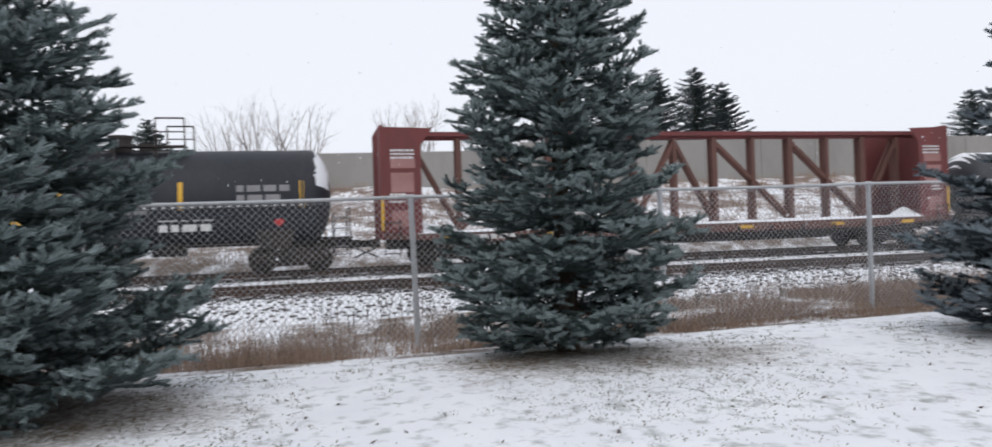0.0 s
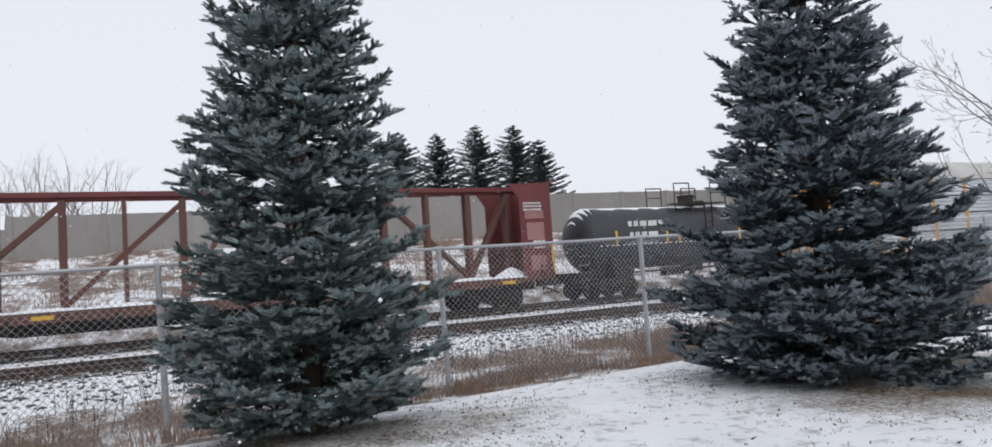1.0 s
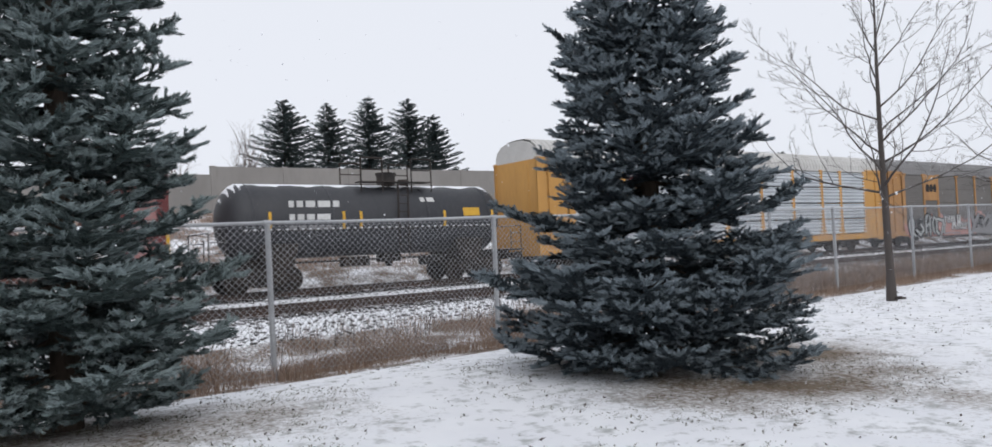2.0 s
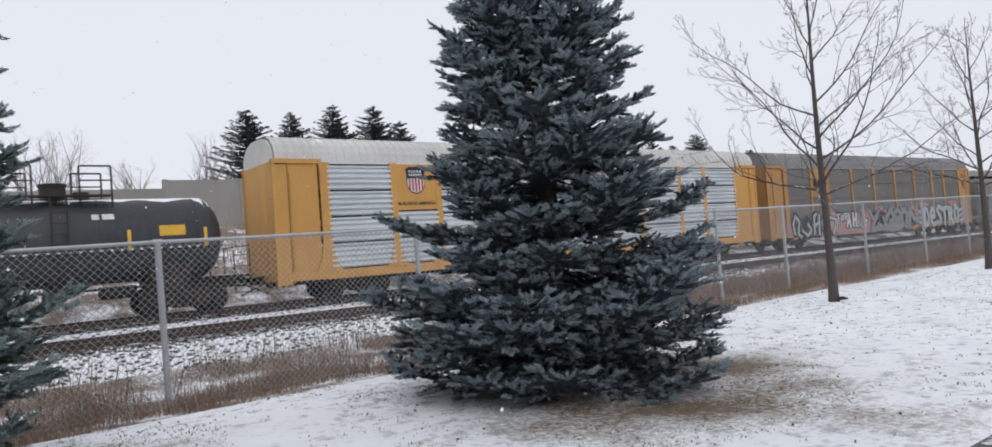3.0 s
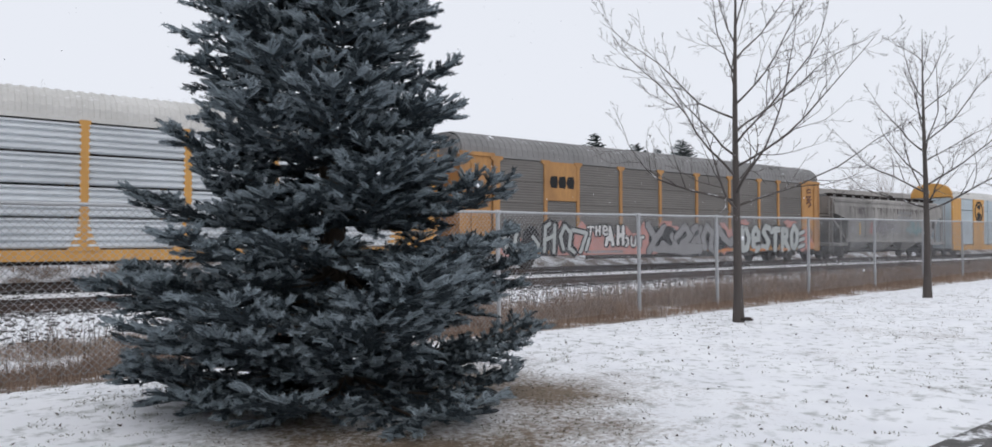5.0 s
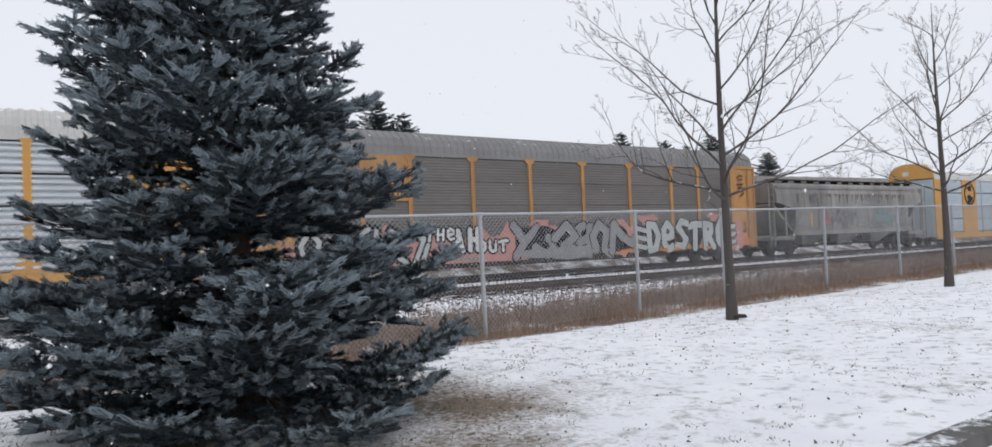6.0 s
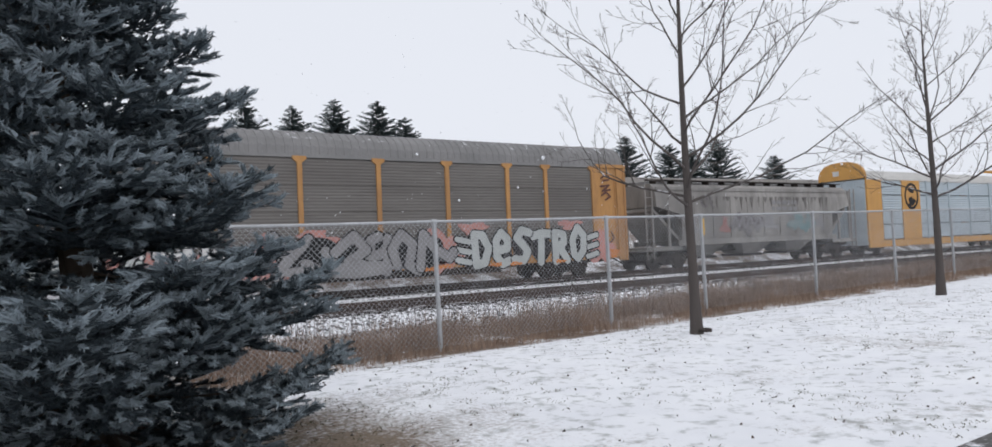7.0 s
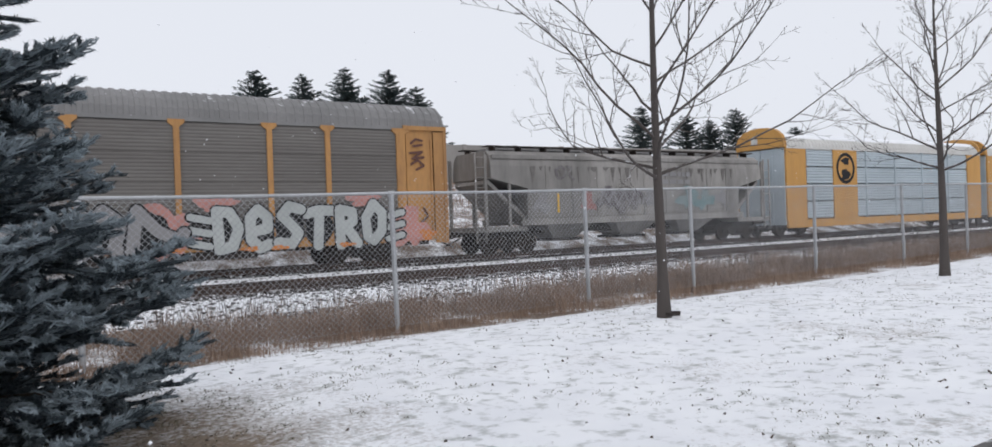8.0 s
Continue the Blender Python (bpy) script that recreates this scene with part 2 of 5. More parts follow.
# ---- mesh helpers ----
class Shape:
    """Collects boxes, tubes, prisms and free faces, and turns them into one mesh."""

    def __init__(self):
        self.v, self.f = [], []

    def add(self, verts, faces):
        k = len(self.v)
        self.v += [tuple(p) for p in verts]
        self.f += [tuple(i + k for i in f) for f in faces]
        return self

    def box(self, x0, x1, y0, y1, z0, z1):
        p = [(x, y, z) for x in (x0, x1) for y in (y0, y1) for z in (z0, z1)]
        return self.add(p, [(0, 1, 3, 2), (4, 6, 7, 5), (0, 4, 5, 1), (2, 3, 7, 6), (0, 2, 6, 4), (1, 5, 7, 3)])

    def tube(self, a, b, r, n=8, r2=None, caps=True):
        a, b = Vector(a), Vector(b)
        r2 = r if r2 is None else r2
        d = (b - a).normalized()
        u = d.orthogonal().normalized()
        w = d.cross(u)
        p = []
        for c, q in ((a, r), (b, r2)):
            p += [c + (u * math.cos(i * math.tau / n) + w * math.sin(i * math.tau / n)) * q for i in range(n)]
        f = [(i, (i + 1) % n, n + (i + 1) % n, n + i) for i in range(n)]
        if caps:
            f += [tuple(range(n - 1, -1, -1)), tuple(range(n, 2 * n))]
        return self.add(p, f)

    def prism(self, poly, y0, y1):
        """poly: (x, z) corners, pushed from y0 to y1."""
        n = len(poly)
        p = [(x, y0, z) for x, z in poly] + [(x, y1, z) for x, z in poly]
        f = [tuple(range(n)), tuple(range(2 * n - 1, n - 1, -1))] + [(i, n + i, n + (i + 1) % n, (i + 1) % n) for i in range(n)]
        return self.add(p, f)

    def loft(self, rings, closed=True, caps=True):
        n = len(rings[0])
        p = [q for r in rings for q in r]
        f = []
        for k in range(len(rings) - 1):
            for i in range(n if closed else n - 1):
                j = (i + 1) % n
                f.append((k * n + i, k * n + j, (k + 1) * n + j, (k + 1) * n + i))
        if caps:
            f += [tuple(range(n - 1, -1, -1)), tuple(range((len(rings) - 1) * n, len(rings) * n))]
        return self.add(p, f)

    def mesh(self, name, smooth=False):
        me = bpy.data.meshes.new(name)
        me.from_pydata(self.v, [], self.f)
        bm = bmesh.new()
        bm.from_mesh(me)
        bmesh.ops.recalc_face_normals(bm, faces=bm.faces)
        bm.to_mesh(me)
        bm.free()
        if smooth:
            for p in me.polygons:
                p.use_smooth = True
            me.set_sharp_from_angle(angle=radians(35))
        return me


def part(name, shape, mat, parent=None, label="", smooth=False, at=(0, 0, 0)):
    me = shape if isinstance(shape, bpy.types.Mesh) else shape.mesh(name, smooth)
    if not me.materials:
        me.materials.append(M[mat])
    ob = new(name, me)
    ob.location = at
    ob.parent = parent
    if label:
        ob["label"] = label
    return ob


def thing(name, label, category, group="", at=(0, 0, 0), kind=""):
    ob = new(name)
    ob.location = at
    ob.empty_display_size = 0.3
    return tagged(ob, label, category, group, kind)


def big_mesh(name, verts, faces_flat, per):
    """A mesh from numpy arrays with per corners a face."""
    me = bpy.data.meshes.new(name)
    verts = np.asarray(verts, dtype=np.float32)
    idx = np.asarray(faces_flat, dtype=np.int32).ravel()
    count = len(idx) // per
    me.vertices.add(len(verts))
    me.vertices.foreach_set("co", verts.ravel())
    me.loops.add(len(idx))
    me.loops.foreach_set("vertex_index", idx)
    me.polygons.add(count)
    me.polygons.foreach_set("loop_start", np.arange(count, dtype=np.int32) * per)
    me.polygons.foreach_set("loop_total", np.full(count, per, dtype=np.int32))
    me.update(calc_edges=True)
    return me


def lettering(body, size, offset=0.0, depth=0.002, spacing=1.0, shear=0.0):
    cu = bpy.data.curves.new("lettering", "FONT")
    cu.body, cu.size, cu.offset, cu.extrude = body, size, offset, depth
    cu.align_x, cu.space_character, cu.shear, cu.resolution_u = "CENTER", spacing, shear, 4
    ob = new("lettering", cu)
    me = bpy.data.meshes.new_from_object(ob.evaluated_get(bpy.context.evaluated_depsgraph_get()))
    bpy.data.objects.remove(ob)
    bpy.data.curves.remove(cu)
    me.transform(Matrix.Rotation(radians(90), 4, "X"))
    me.materials.clear()
    return me


# ---- ground, kerb, wall ----
RAIL = 0.03
TRACK_Y, FRONT_Y = 25.55, 18.5
GRADE = 0.009   # the line falls gently along x


def rail_z(x):
    return RAIL - GRADE * (x - 14)



def fence_y(x):
    return 11.42 + 0.0555 * x


def edge_in(x):
    """How far the weeds reach into the lawn."""
    return 2.1 * min(max((7.5 - x) / 6, 0), 1)


def ground_z(x, y):
    """Height of the ground: lot, gently mounded lawn, ditch at the fence, ballast, bank up to the wall."""
    sh = 0.0555 * min(max(x, -25), 90) * min(max((y - 5) / 5, 0), 1) * min(max((17 - y) / 3, 0), 1)
    v = y - sh
    knots = ((-500, -0.3), (1.9, -0.22), (2.3, -0.1), (5, -0.11), (7.6, -0.09), (9.2, -0.22), (10.4, -0.48), (11.6, -0.6), (14.2, -0.55), (16.6, -0.17), (28.4, -0.17),
             (30, 0.45), (51, 4.15), (53.5, 4.2), (110, 4.8), (3000, 8.0))
    z = knots[-1][1]
    for (a, za), (b, zb) in zip(knots, knots[1:]):
        if v <= b:
            t = max((v - a) / (b - a), 0)
            z = za + (zb - za) * t
            break
    if 14.2 < v < 40:
        z -= GRADE * (min(max(x, -90), 260) - 14) * min((v - 14.2) / 2.0, 1) * min((40 - v) / 10, 1)
    if 2 < v < 12:
        w = min((v - 2) / 3, 1) * min((12 - v) / 2.5, 1)
        z -= 0.0125 * (min(max(x, -10), 45) - 7) * w
        z += 0.035 * noise.noise(Vector((x * 0.35, y * 0.35, 0))) * w
    elif v < 16:
        z += 0.05 * noise.noise(Vector((x * 0.6, y * 0.6, 3)))
    elif v > 30:
        w = min((v - 30) / 4, 1)
        z += (0.5 * noise.noise(Vector((x * 0.12, y * 0.16, 7))) + 0.25 * noise.noise(Vector((x * 0.45, y * 0.45, 9)))) * w
    return z


def build_ground():
    xs = [-1500, -600, -250, -120, -60, -30] + [-20 + 0.8 * i for i in range(100)] + [61 + 2.5 * i for i in range(40)] + [180, 230, 320, 500, 900, 1800]
    ys = [-900, -300, -80, -20, -5, 0, 1.0, 1.98, 2.28, 2.6] + [3 + 0.4 * i for i in range(36)] + [17.3, 17.35, 19.65, 20.2, 21.8, 23, 23.9, 26.9, 28.5, 29.2] + [30 + 1.1 * i for i in range(21)] + [54, 58, 65, 80, 110, 170, 300, 700, 2500]
    verts, faces, mats = [], [], []
    for x in xs:
        for y in ys:
            yy = y
            if 5 < y < 17:
                yy = y + 0.0555 * min(max(x, -25), 90) * min(max((y - 5) / 5, 0), 1) * min(max((17 - y) / 3, 0), 1)
            verts.append((x, yy, ground_z(x, yy)))
    n = len(ys)
    for i in range(len(xs) - 1):
        for j in range(n - 1):
            faces.append((i * n + j, (i + 1) * n + j, (i + 1) * n + j + 1, i * n + j + 1))
            c = (ys[j] + ys[j + 1]) / 2
            mats.append(0 if c < 2.2 else 1 if c < 10.6 - edge_in(xs[i]) else 2 if c < 15.2 else 4 if 17.3 < c < 19.65 or 23.9 < c < 28.5 else 3 if c < 28.5 else 2 if c < 32.5 else 5)
    me = bpy.data.meshes.new("ground")
    me.from_pydata(verts, [], faces)
    for k in ("lot", "lawn", "weeds", "ballast", "bare_ballast", "bank"):
        me.materials.append(M[k])
    me.polygons.foreach_set("material_index", mats)
    for p in me.polygons:
        p.use_smooth = True
    tagged(new("ground", me), "snow-dusted lawn, weedy ditch, ballast and bank", "ground", kind="structure")


build_ground()

kerb = thing("kerb", "grey concrete kerb with snow along the lawn", "kerb", kind="structure")
for i in range(22):
    x = -14 + 3.0 * i
    part("kerb_stone", Shape().prism([(x, 0), (x, 0.14), (x + 0.02, 0.16), (x + 2.965, 0.16), (x + 2.985, 0.14), (x + 2.985, 0)], -0.10, 0.12), "kerb", kerb,
         at=(0, 2.15, -0.235))


def build_wall():
    wall = thing("wall_north", "long grey concrete barrier wall on the bank", "wall", at=(0, 52, 0), kind="structure")
    x = -90.0
    while x < 320:
        top = 6.1 if x < -8 else 6.85 if x < 12.4 else 7.4
        part("wall_panel", Shape().box(x, x + 4.93, -0.14, 0.14, 3.3, top), "concrete", wall)
        part("wall_post", Shape().box(-0.17, 0.17, -0.2, 0.2, 3.2, top + 0.05), "concrete", wall, at=(x - 0.035, 0, 0))
        x += 5.0


build_wall()


# ---- tracks ----
def build_track(name, y, label):
    tr = thing(name, label, "railway track", kind="structure")
    for side in (-0.7525, 0.7525):
        prof = [(-0.07, -0.155), (0.07, -0.155), (0.07, -0.14), (0.012, -0.12), (0.012, -0.04), (0.036, -0.03), (0.036, 0), (-0.036, 0), (-0.036, -0.03), (-0.012, -0.04), (-0.012, -0.12), (-0.07, -0.14)]
        part("rail", Shape().loft([[(x, y + side + a, rail_z(x) + b) for a, b in prof] for x in (-90, 260)]), "rail", tr)
    me = Shape().box(-0.11, 0.11, -1.3, 1.3, -0.18, 0).mesh("sleeper")
    me.materials.append(M["tie"])
    for i in range(150):
        o = part("sleeper", me, "tie", tr, at=(-22 + 0.6 * i, y, rail_z(-22 + 0.6 * i) - 0.148))
        o.rotation_euler = (0, GRADE, random.uniform(-0.01, 0.01))


build_track("track_1", FRONT_Y, "empty railway track with snow between dark ties")
build_track("track_2", TRACK_Y, "railway track under the passing freight train")


# ---- railway cars: x along the car, y across (near side negative), z up from the rail ----
CARS = []


def wheel_mesh():
    s = Shape()
    for y in (-0.7525, 0.7525):
        o = 1 if y > 0 else -1
        prof = [(0.0, -0.09), (0.12, -0.09), (0.14, -0.06), (0.34, -0.045), (0.36, -0.07), (0.42, -0.07), (0.425, 0.045), (0.45, 0.05), (0.45, 0.075), (0.36, 0.075), (0.34, 0.02), (0.14, 0.03), (0.12, 0.08), (0, 0.08)]
        rings = []
        for r, w in prof:
            rings.append([(r * math.cos(a * math.tau / 20), y - o * w, r * math.sin(a * math.tau / 20)) for a in range(20)])
        s.loft(rings, caps=False)
    s.tube((0, -1.05, 0), (0, 1.05, 0), 0.08, 10)
    me = s.mesh("wheelset", True)
    me.materials.append(M["iron"])
    return me


def truck_mesh():
    s = Shape()
    for y in (-1.02, 1.02):
        s.prism([(-1.12, 0.36), (-1.12, 0.58), (-0.85, 0.62), (-0.45, 0.80), (0.45, 0.80), (0.85, 0.62), (1.12, 0.58), (1.12, 0.36), (0.75, 0.40), (0.42, 0.22), (-0.42, 0.22), (-0.75, 0.40)], y - 0.08, y + 0.08)
        for k in (-0.24, -0.08, 0.08, 0.24):
            s.tube((k, y + (0.11 if y > 0 else -0.11), 0.3), (k, y + (0.11 if y > 0 else -0.11), 0.55), 0.06, 8)
        for k in (-0.9, 0.9):
            s.box(k - 0.15, k + 0.15, y - 0.12, y + 0.12, 0.36, 0.58)
            s.tube((k, y - 0.2, 0.45), (k, y + 0.2, 0.45), 0.1, 10)
    s.box(-0.2, 0.2, -1.1, 1.1, 0.45, 0.72)
    s.tube((0, 0, 0.7), (0, 0, 0.95), 0.25, 12)
    me = s.mesh("truck", True)
    me.materials.append(M["iron"])
    return me


WHEEL, TRUCK = wheel_mesh(), truck_mesh()
WHEELS = []


def truck(car, x):
    t = part("truck", TRUCK, "iron", car, "dark cast steel bogie", at=(x, 0, 0))
    for k in (-0.9, 0.9):
        WHEELS.append((part("wheelset", WHEEL, "iron", t, at=(k, 0, 0.425)), k))


def coupler(car, x, way):
    s = Shape()
    s.box(min(x, x + way * 0.75), max(x, x + way * 0.75), -0.09, 0.09, 0.72, 0.95)
    s.prism([(x + way * 0.65, 0.68), (x + way * 0.95, 0.68), (x + way * 0.95, 0.98), (x + way * 0.65, 0.98)], -0.17, 0.17)
    s.tube((x + way * 0.1, -0.35, 0.7), (x + way * 0.85, -0.3, 0.38), 0.035, 6)
    part("coupler", s, "snowy_iron", car)


def ladder(car, x, y, z0, z1, mat, width=0.42, n=6):
    s = Shape()
    for k in (0, width):
        s.box(x + k - 0.025, x + k + 0.025, y - 0.03, y + 0.03, z0, z1)
    for i in range(n):
        z = z0 + (z1 - z0) * (i + 0.5) / n
        s.tube((x, y - 0.02, z), (x + width, y - 0.02, z), 0.014, 6)
    part("ladder", s, mat, car)


def bars(car, x0, z0, rows, width, height, gap, mat, y=-1.56, seed=1, name="stencil_bar"):
    """Unreadable stencilling: short plain bars in rows."""
    rnd = random.Random(seed)
    for r in range(rows):
        x = x0
        while x < x0 + width - height:
            w = min(height * rnd.uniform(0.8, 2.6), x0 + width - x)
            part(name, Shape().box(x, x + w, y - 0.004, y, z0 - r * (height + gap), z0 - r * (height + gap) + height), mat, car)
            x += w + height * 0.45


def corrugated(x0, x1, z0, z1, y, pitch, depth, gaps=()):
    """An upright sheet with ribs along x."""
    prof, z = [], z0
    while z < z1 - 1e-6:
        top = min(z + pitch, z1)
        h = top - z
        prof += [(y, z), (y - depth, z + 0.3 * h), (y - depth, z + 0.62 * h), (y, z + 0.92 * h)]
        z = top
    prof.append((y, z1))
    s = Shape()
    s.loft([[(x, a, b) for a, b in prof] + [(x, y + 0.05, z1), (x, y + 0.05, z0)] for x in (x0, x1)])
    return s


def arch(half, eave, peak):
    pts = [(-half, eave), (-half * 0.985, eave + 0.3 * (peak - eave)), (-half * 0.90, eave + 0.58 * (peak - eave)), (-half * 0.68, eave + 0.84 * (peak - eave)), (-half * 0.35, eave + 0.97 * (peak - eave)), (0, peak)]
    return pts + [(-a, b) for a, b in reversed(pts[:-1])]


def roof(car, x0, x1, half, eave, peak, mat, pitch=0.3, depth=0.03):
    rings, x, k = [], x0, 0
    base = arch(half, eave, peak)
    while x <= x1:
        up = depth if k % 2 else 0
        for xx in (x, min(x + pitch * 0.42, x1)):
            rings.append([(xx, a * (1 + up * 0.5), b + up) for a, b in base])
        x += pitch / 2
        k += 1
    s = Shape()
    s.loft(rings, closed=False, caps=False)
    s.loft([[(xx, a * 0.97, b - 0.06) for a, b in base] for xx in (x0, x1)], closed=False, caps=True)
    return part("roof", s, mat, car)


def post_shape(x, w, z0, z1, y, flare_low, flare_top):
    h = w / 2
    return Shape().prism([(x - h - flare_low, z0), (x - h - 0.45 * flare_low, z0 + 0.3), (x - h - 0.15 * flare_low, z0 + 0.65), (x - h, z0 + 1.05), (x - h, z1 - 0.22), (x - h - flare_top, z1 - 0.1), (x - h - flare_top, z1), (x + h + flare_top, z1),
                          (x + h + flare_top, z1 - 0.1), (x + h, z1 - 0.22), (x + h, z0 + 1.05), (x + h + 0.15 * flare_low, z0 + 0.65), (x + h + 0.45 * flare_low, z0 + 0.3), (x + h + flare_low, z0)], y - 0.045, y + 0.045)


def autorack(s0, label, sheet, paint, roof_mat, pitch, depth, post_w, low, top):
    """A 27 m three-level car carrier: posts, ribbed screens, sills, end doors, arched roof."""
    car = thing("autorack", label, "railway car", "freight train", at=(s0, TRACK_Y, RAIL))
    L, c, eave = 27.2, 13.6, 4.82
    gap = 0.03 if depth > 0.03 else 0.004
    offs = [-11.75, -9.05, -7.1, -4.3, -1.45, 1.45, 4.3, 7.1, 9.05, 11.75]
    for side in (-1, 1):
        y = 1.5 * side
        part("side_sill", Shape().prism([(0.35, 0.78), (1.9, 0.70), (25.3, 0.70), (26.85, 0.78), (26.85, 1.02), (0.35, 1.02)], y - 0.05, y + 0.05), paint, car)
        part("roof_rail", Shape().box(1.5, 25.7, y - 0.04, y + 0.04, eave - 0.1, eave + 0.03), roof_mat, car)
        for k, o in enumerate(offs):
            part("post", post_shape(c + o, post_w if 0 < k < 9 else 0.34, 0.98, eave - 0.05, y + 0.035 * side, low, top), paint, car)
        for k in range(9):
            a, b = c + offs[k] + post_w * 0.4, c + offs[k + 1] - post_w * 0.4
            logo = k == 1 and side < 0
            z1 = 3.0 if logo else eave - 0.12
            secs = [1.03 + (z1 - 1.03) * i / (2 if logo else 4) for i in range((2 if logo else 4) + 1)]
            for za, zb in zip(secs, secs[1:]):
                part("screen", corrugated(a, b, za + gap, zb - gap, y, pitch, depth * (1 if side < 0 else -1)), sheet, car)
            if logo:
                part("emblem_panel", Shape().box(a - 0.05, b + 0.05, y - 0.06, y + 0.02, 3.02, eave - 0.1), paint, car)
        for e, way in ((0, 1), (L, -1)):
            f = lambda p: e + way * p
            s = Shape()
            s.box(min(f(0.0), f(0.52)), max(f(0.0), f(0.52)), y - 0.03, y + 0.03, 0.62, eave - 0.12)
            s.box(min(f(0.0), f(0.12)), max(f(0.0), f(0.12)), y - 0.06, y + 0.06, 0.6, eave)
            part("corner_post", s, paint, car)
            s = Shape()
            s.box(min(f(0.56), f(1.62)), max(f(0.56), f(1.62)), y * 0.985 - 0.03, y * 0.985 + 0.03, 0.72, eave - 0.08)
            s.box(min(f(0.60), f(0.66)), max(f(0.60), f(0.66)), y * 1.02 - 0.03, y * 1.02 + 0.03, 1.1, 4.4)
            part("side_door", s, paint, car)
            part("header", Shape().box(min(f(0), f(1.75)), max(f(0), f(1.75)), y - 0.09, y + 0.09, eave - 0.09, eave + 0.06), paint, car)
    for x in (0.08, L - 0.08):
        part("end_door", Shape().box(x - 0.04, x + 0.04, -1.45, 0, 0.75, eave).box(x - 0.06, x + 0.02, -0.9, -0.8, 0.8, eave - 0.2), paint, car)
        part("end_door", Shape().box(x - 0.04, x + 0.04, 0.01, 1.45, 0.75, eave).box(x - 0.02, x + 0.06, 0.8, 0.9, 0.8, eave - 0.2), paint, car)
        pr = arch(1.46, eave, 5.72)
        part("roof_end", Shape().loft([[(x + k, a, b) for a, b in pr] for k in (-0.03, 0.03)]), roof_mat, car)
    for z in (1.0, 2.55, 3.85):
        part("deck", Shape().box(0.4, L - 0.4, -1.4, 1.4, z - 0.1, z), "iron", car)
    part("centre_sill", Shape().box(0.2, L - 0.2, -0.3, 0.3, 0.55, 0.9), "iron", car)
    roof(car, 0.15, L - 0.15, 1.5, eave, 5.78, roof_mat)
    for x in (3.2, L - 3.2):
        truck(car, x)
    coupler(car, 0, -1), coupler(car, L, 1)
    CARS.append((car, s0))
    return car


def shield(car, x, z, w, h, y):
    """A shield emblem: dark top, red and white stripes below."""
    out = [(-0.5, 0.42), (-0.3, 0.5), (0.3, 0.5), (0.5, 0.42), (0.44, 0.2), (0.46, -0.2), (0.25, -0.42), (0, -0.5), (-0.25, -0.42), (-0.46, -0.2), (-0.44, 0.2)]
    sc = lambda k: [(x + a * w * k, z + b * h * k) for a, b in out]
    em = part("emblem", Shape().prism(sc(1.08), y - 0.004, y), "ink", car, "shield emblem with red and white stripes")
    part("emblem_field", Shape().prism(sc(1.0), y - 0.009, y - 0.005), "white", em)
    part("emblem_top", Shape().prism([(x - 0.5 * w, z + 0.42 * h), (x - 0.3 * w, z + 0.5 * h), (x + 0.3 * w, z + 0.5 * h), (x + 0.5 * w, z + 0.42 * h), (x + 0.44 * w, z + 0.08 * h), (x - 0.44 * w, z + 0.08 * h)], y - 0.014, y - 0.010), "navy", em)
    for i in range(5):
        a = x + (-0.38 + 0.17 * i) * w
        low = z - (0.34 + 0.13 * (1 - abs(i - 2) / 2)) * h
        part("emblem_stripe", Shape().box(a, a + 0.085 * w, y - 0.014, y - 0.010, low, z + 0.07 * h), "crimson", em)
    s = Shape()
    for r, n in ((0.36, 5), (0.22, 6)):
        for i in range(n):
            a = x + (-0.36 + 0.72 * i / n) * w
            s.box(a, a + 0.08 * w, y - 0.019, y - 0.015, z + r * h - 0.045 * h, z + r * h + 0.045 * h)
    part("emblem_bars", s, "white", em)


def blob(x, z, rx, rz, y, seed, n=22, rough=0.3):
    rnd = random.Random(seed)
    off = [rnd.uniform(0, 6.28) for _ in range(3)]
    pts = []
    for i in range(n):
        a = i * math.tau / n
        k = 1 + rough * (0.5 * math.sin(3 * a + off[0]) + 0.3 * math.sin(5 * a + off[1]) + 0.25 * math.sin(8 * a + off[2]))
        pts.append((x + rx * k * math.cos(a), z + rz * k * math.sin(a)))
    return Shape().prism(pts, y - 0.003, y)


def scribble(x, z, w, h, y, seed, strokes=7):
    """A fat unreadable tag: slanted and bent strokes that overlap."""
    rnd = random.Random(seed)
    s = Shape()
    for i in range(strokes):
        cx = x + w * ((i + 0.5) / strokes - 0.5)
        lean, t = rnd.uniform(-0.12, 0.2) * h, w / strokes * rnd.uniform(0.22, 0.42)
        za, zb = z - h * rnd.uniform(0.3, 0.5), z + h * rnd.uniform(0.3, 0.5)
        mid = (cx + rnd.uniform(-0.1, 0.1) * w / strokes, (za + zb) / 2)
        yy = y - 0.001 * i
        s.prism([(cx - lean - t, za), (cx - lean + t, za), (mid[0] + t, mid[1]), (cx + lean + t, zb), (cx + lean - t, zb), (mid[0] - t, mid[1])], yy - 0.003, yy)
        if i % 2 == 0:
            s.prism([(cx - t, zb - 0.16 * h), (cx + 1.1 * w / strokes, zb - 0.1 * h), (cx + 1.1 * w / strokes, zb + 0.06 * h), (cx - t, zb)], yy - 0.0035, yy - 0.0005)
        else:
            s.prism([(cx - t, za), (cx + w / strokes, za + 0.05 * h), (cx + w / strokes, za + 0.2 * h), (cx - t, za + 0.14 * h)], yy - 0.0035, yy - 0.0005)
    return s


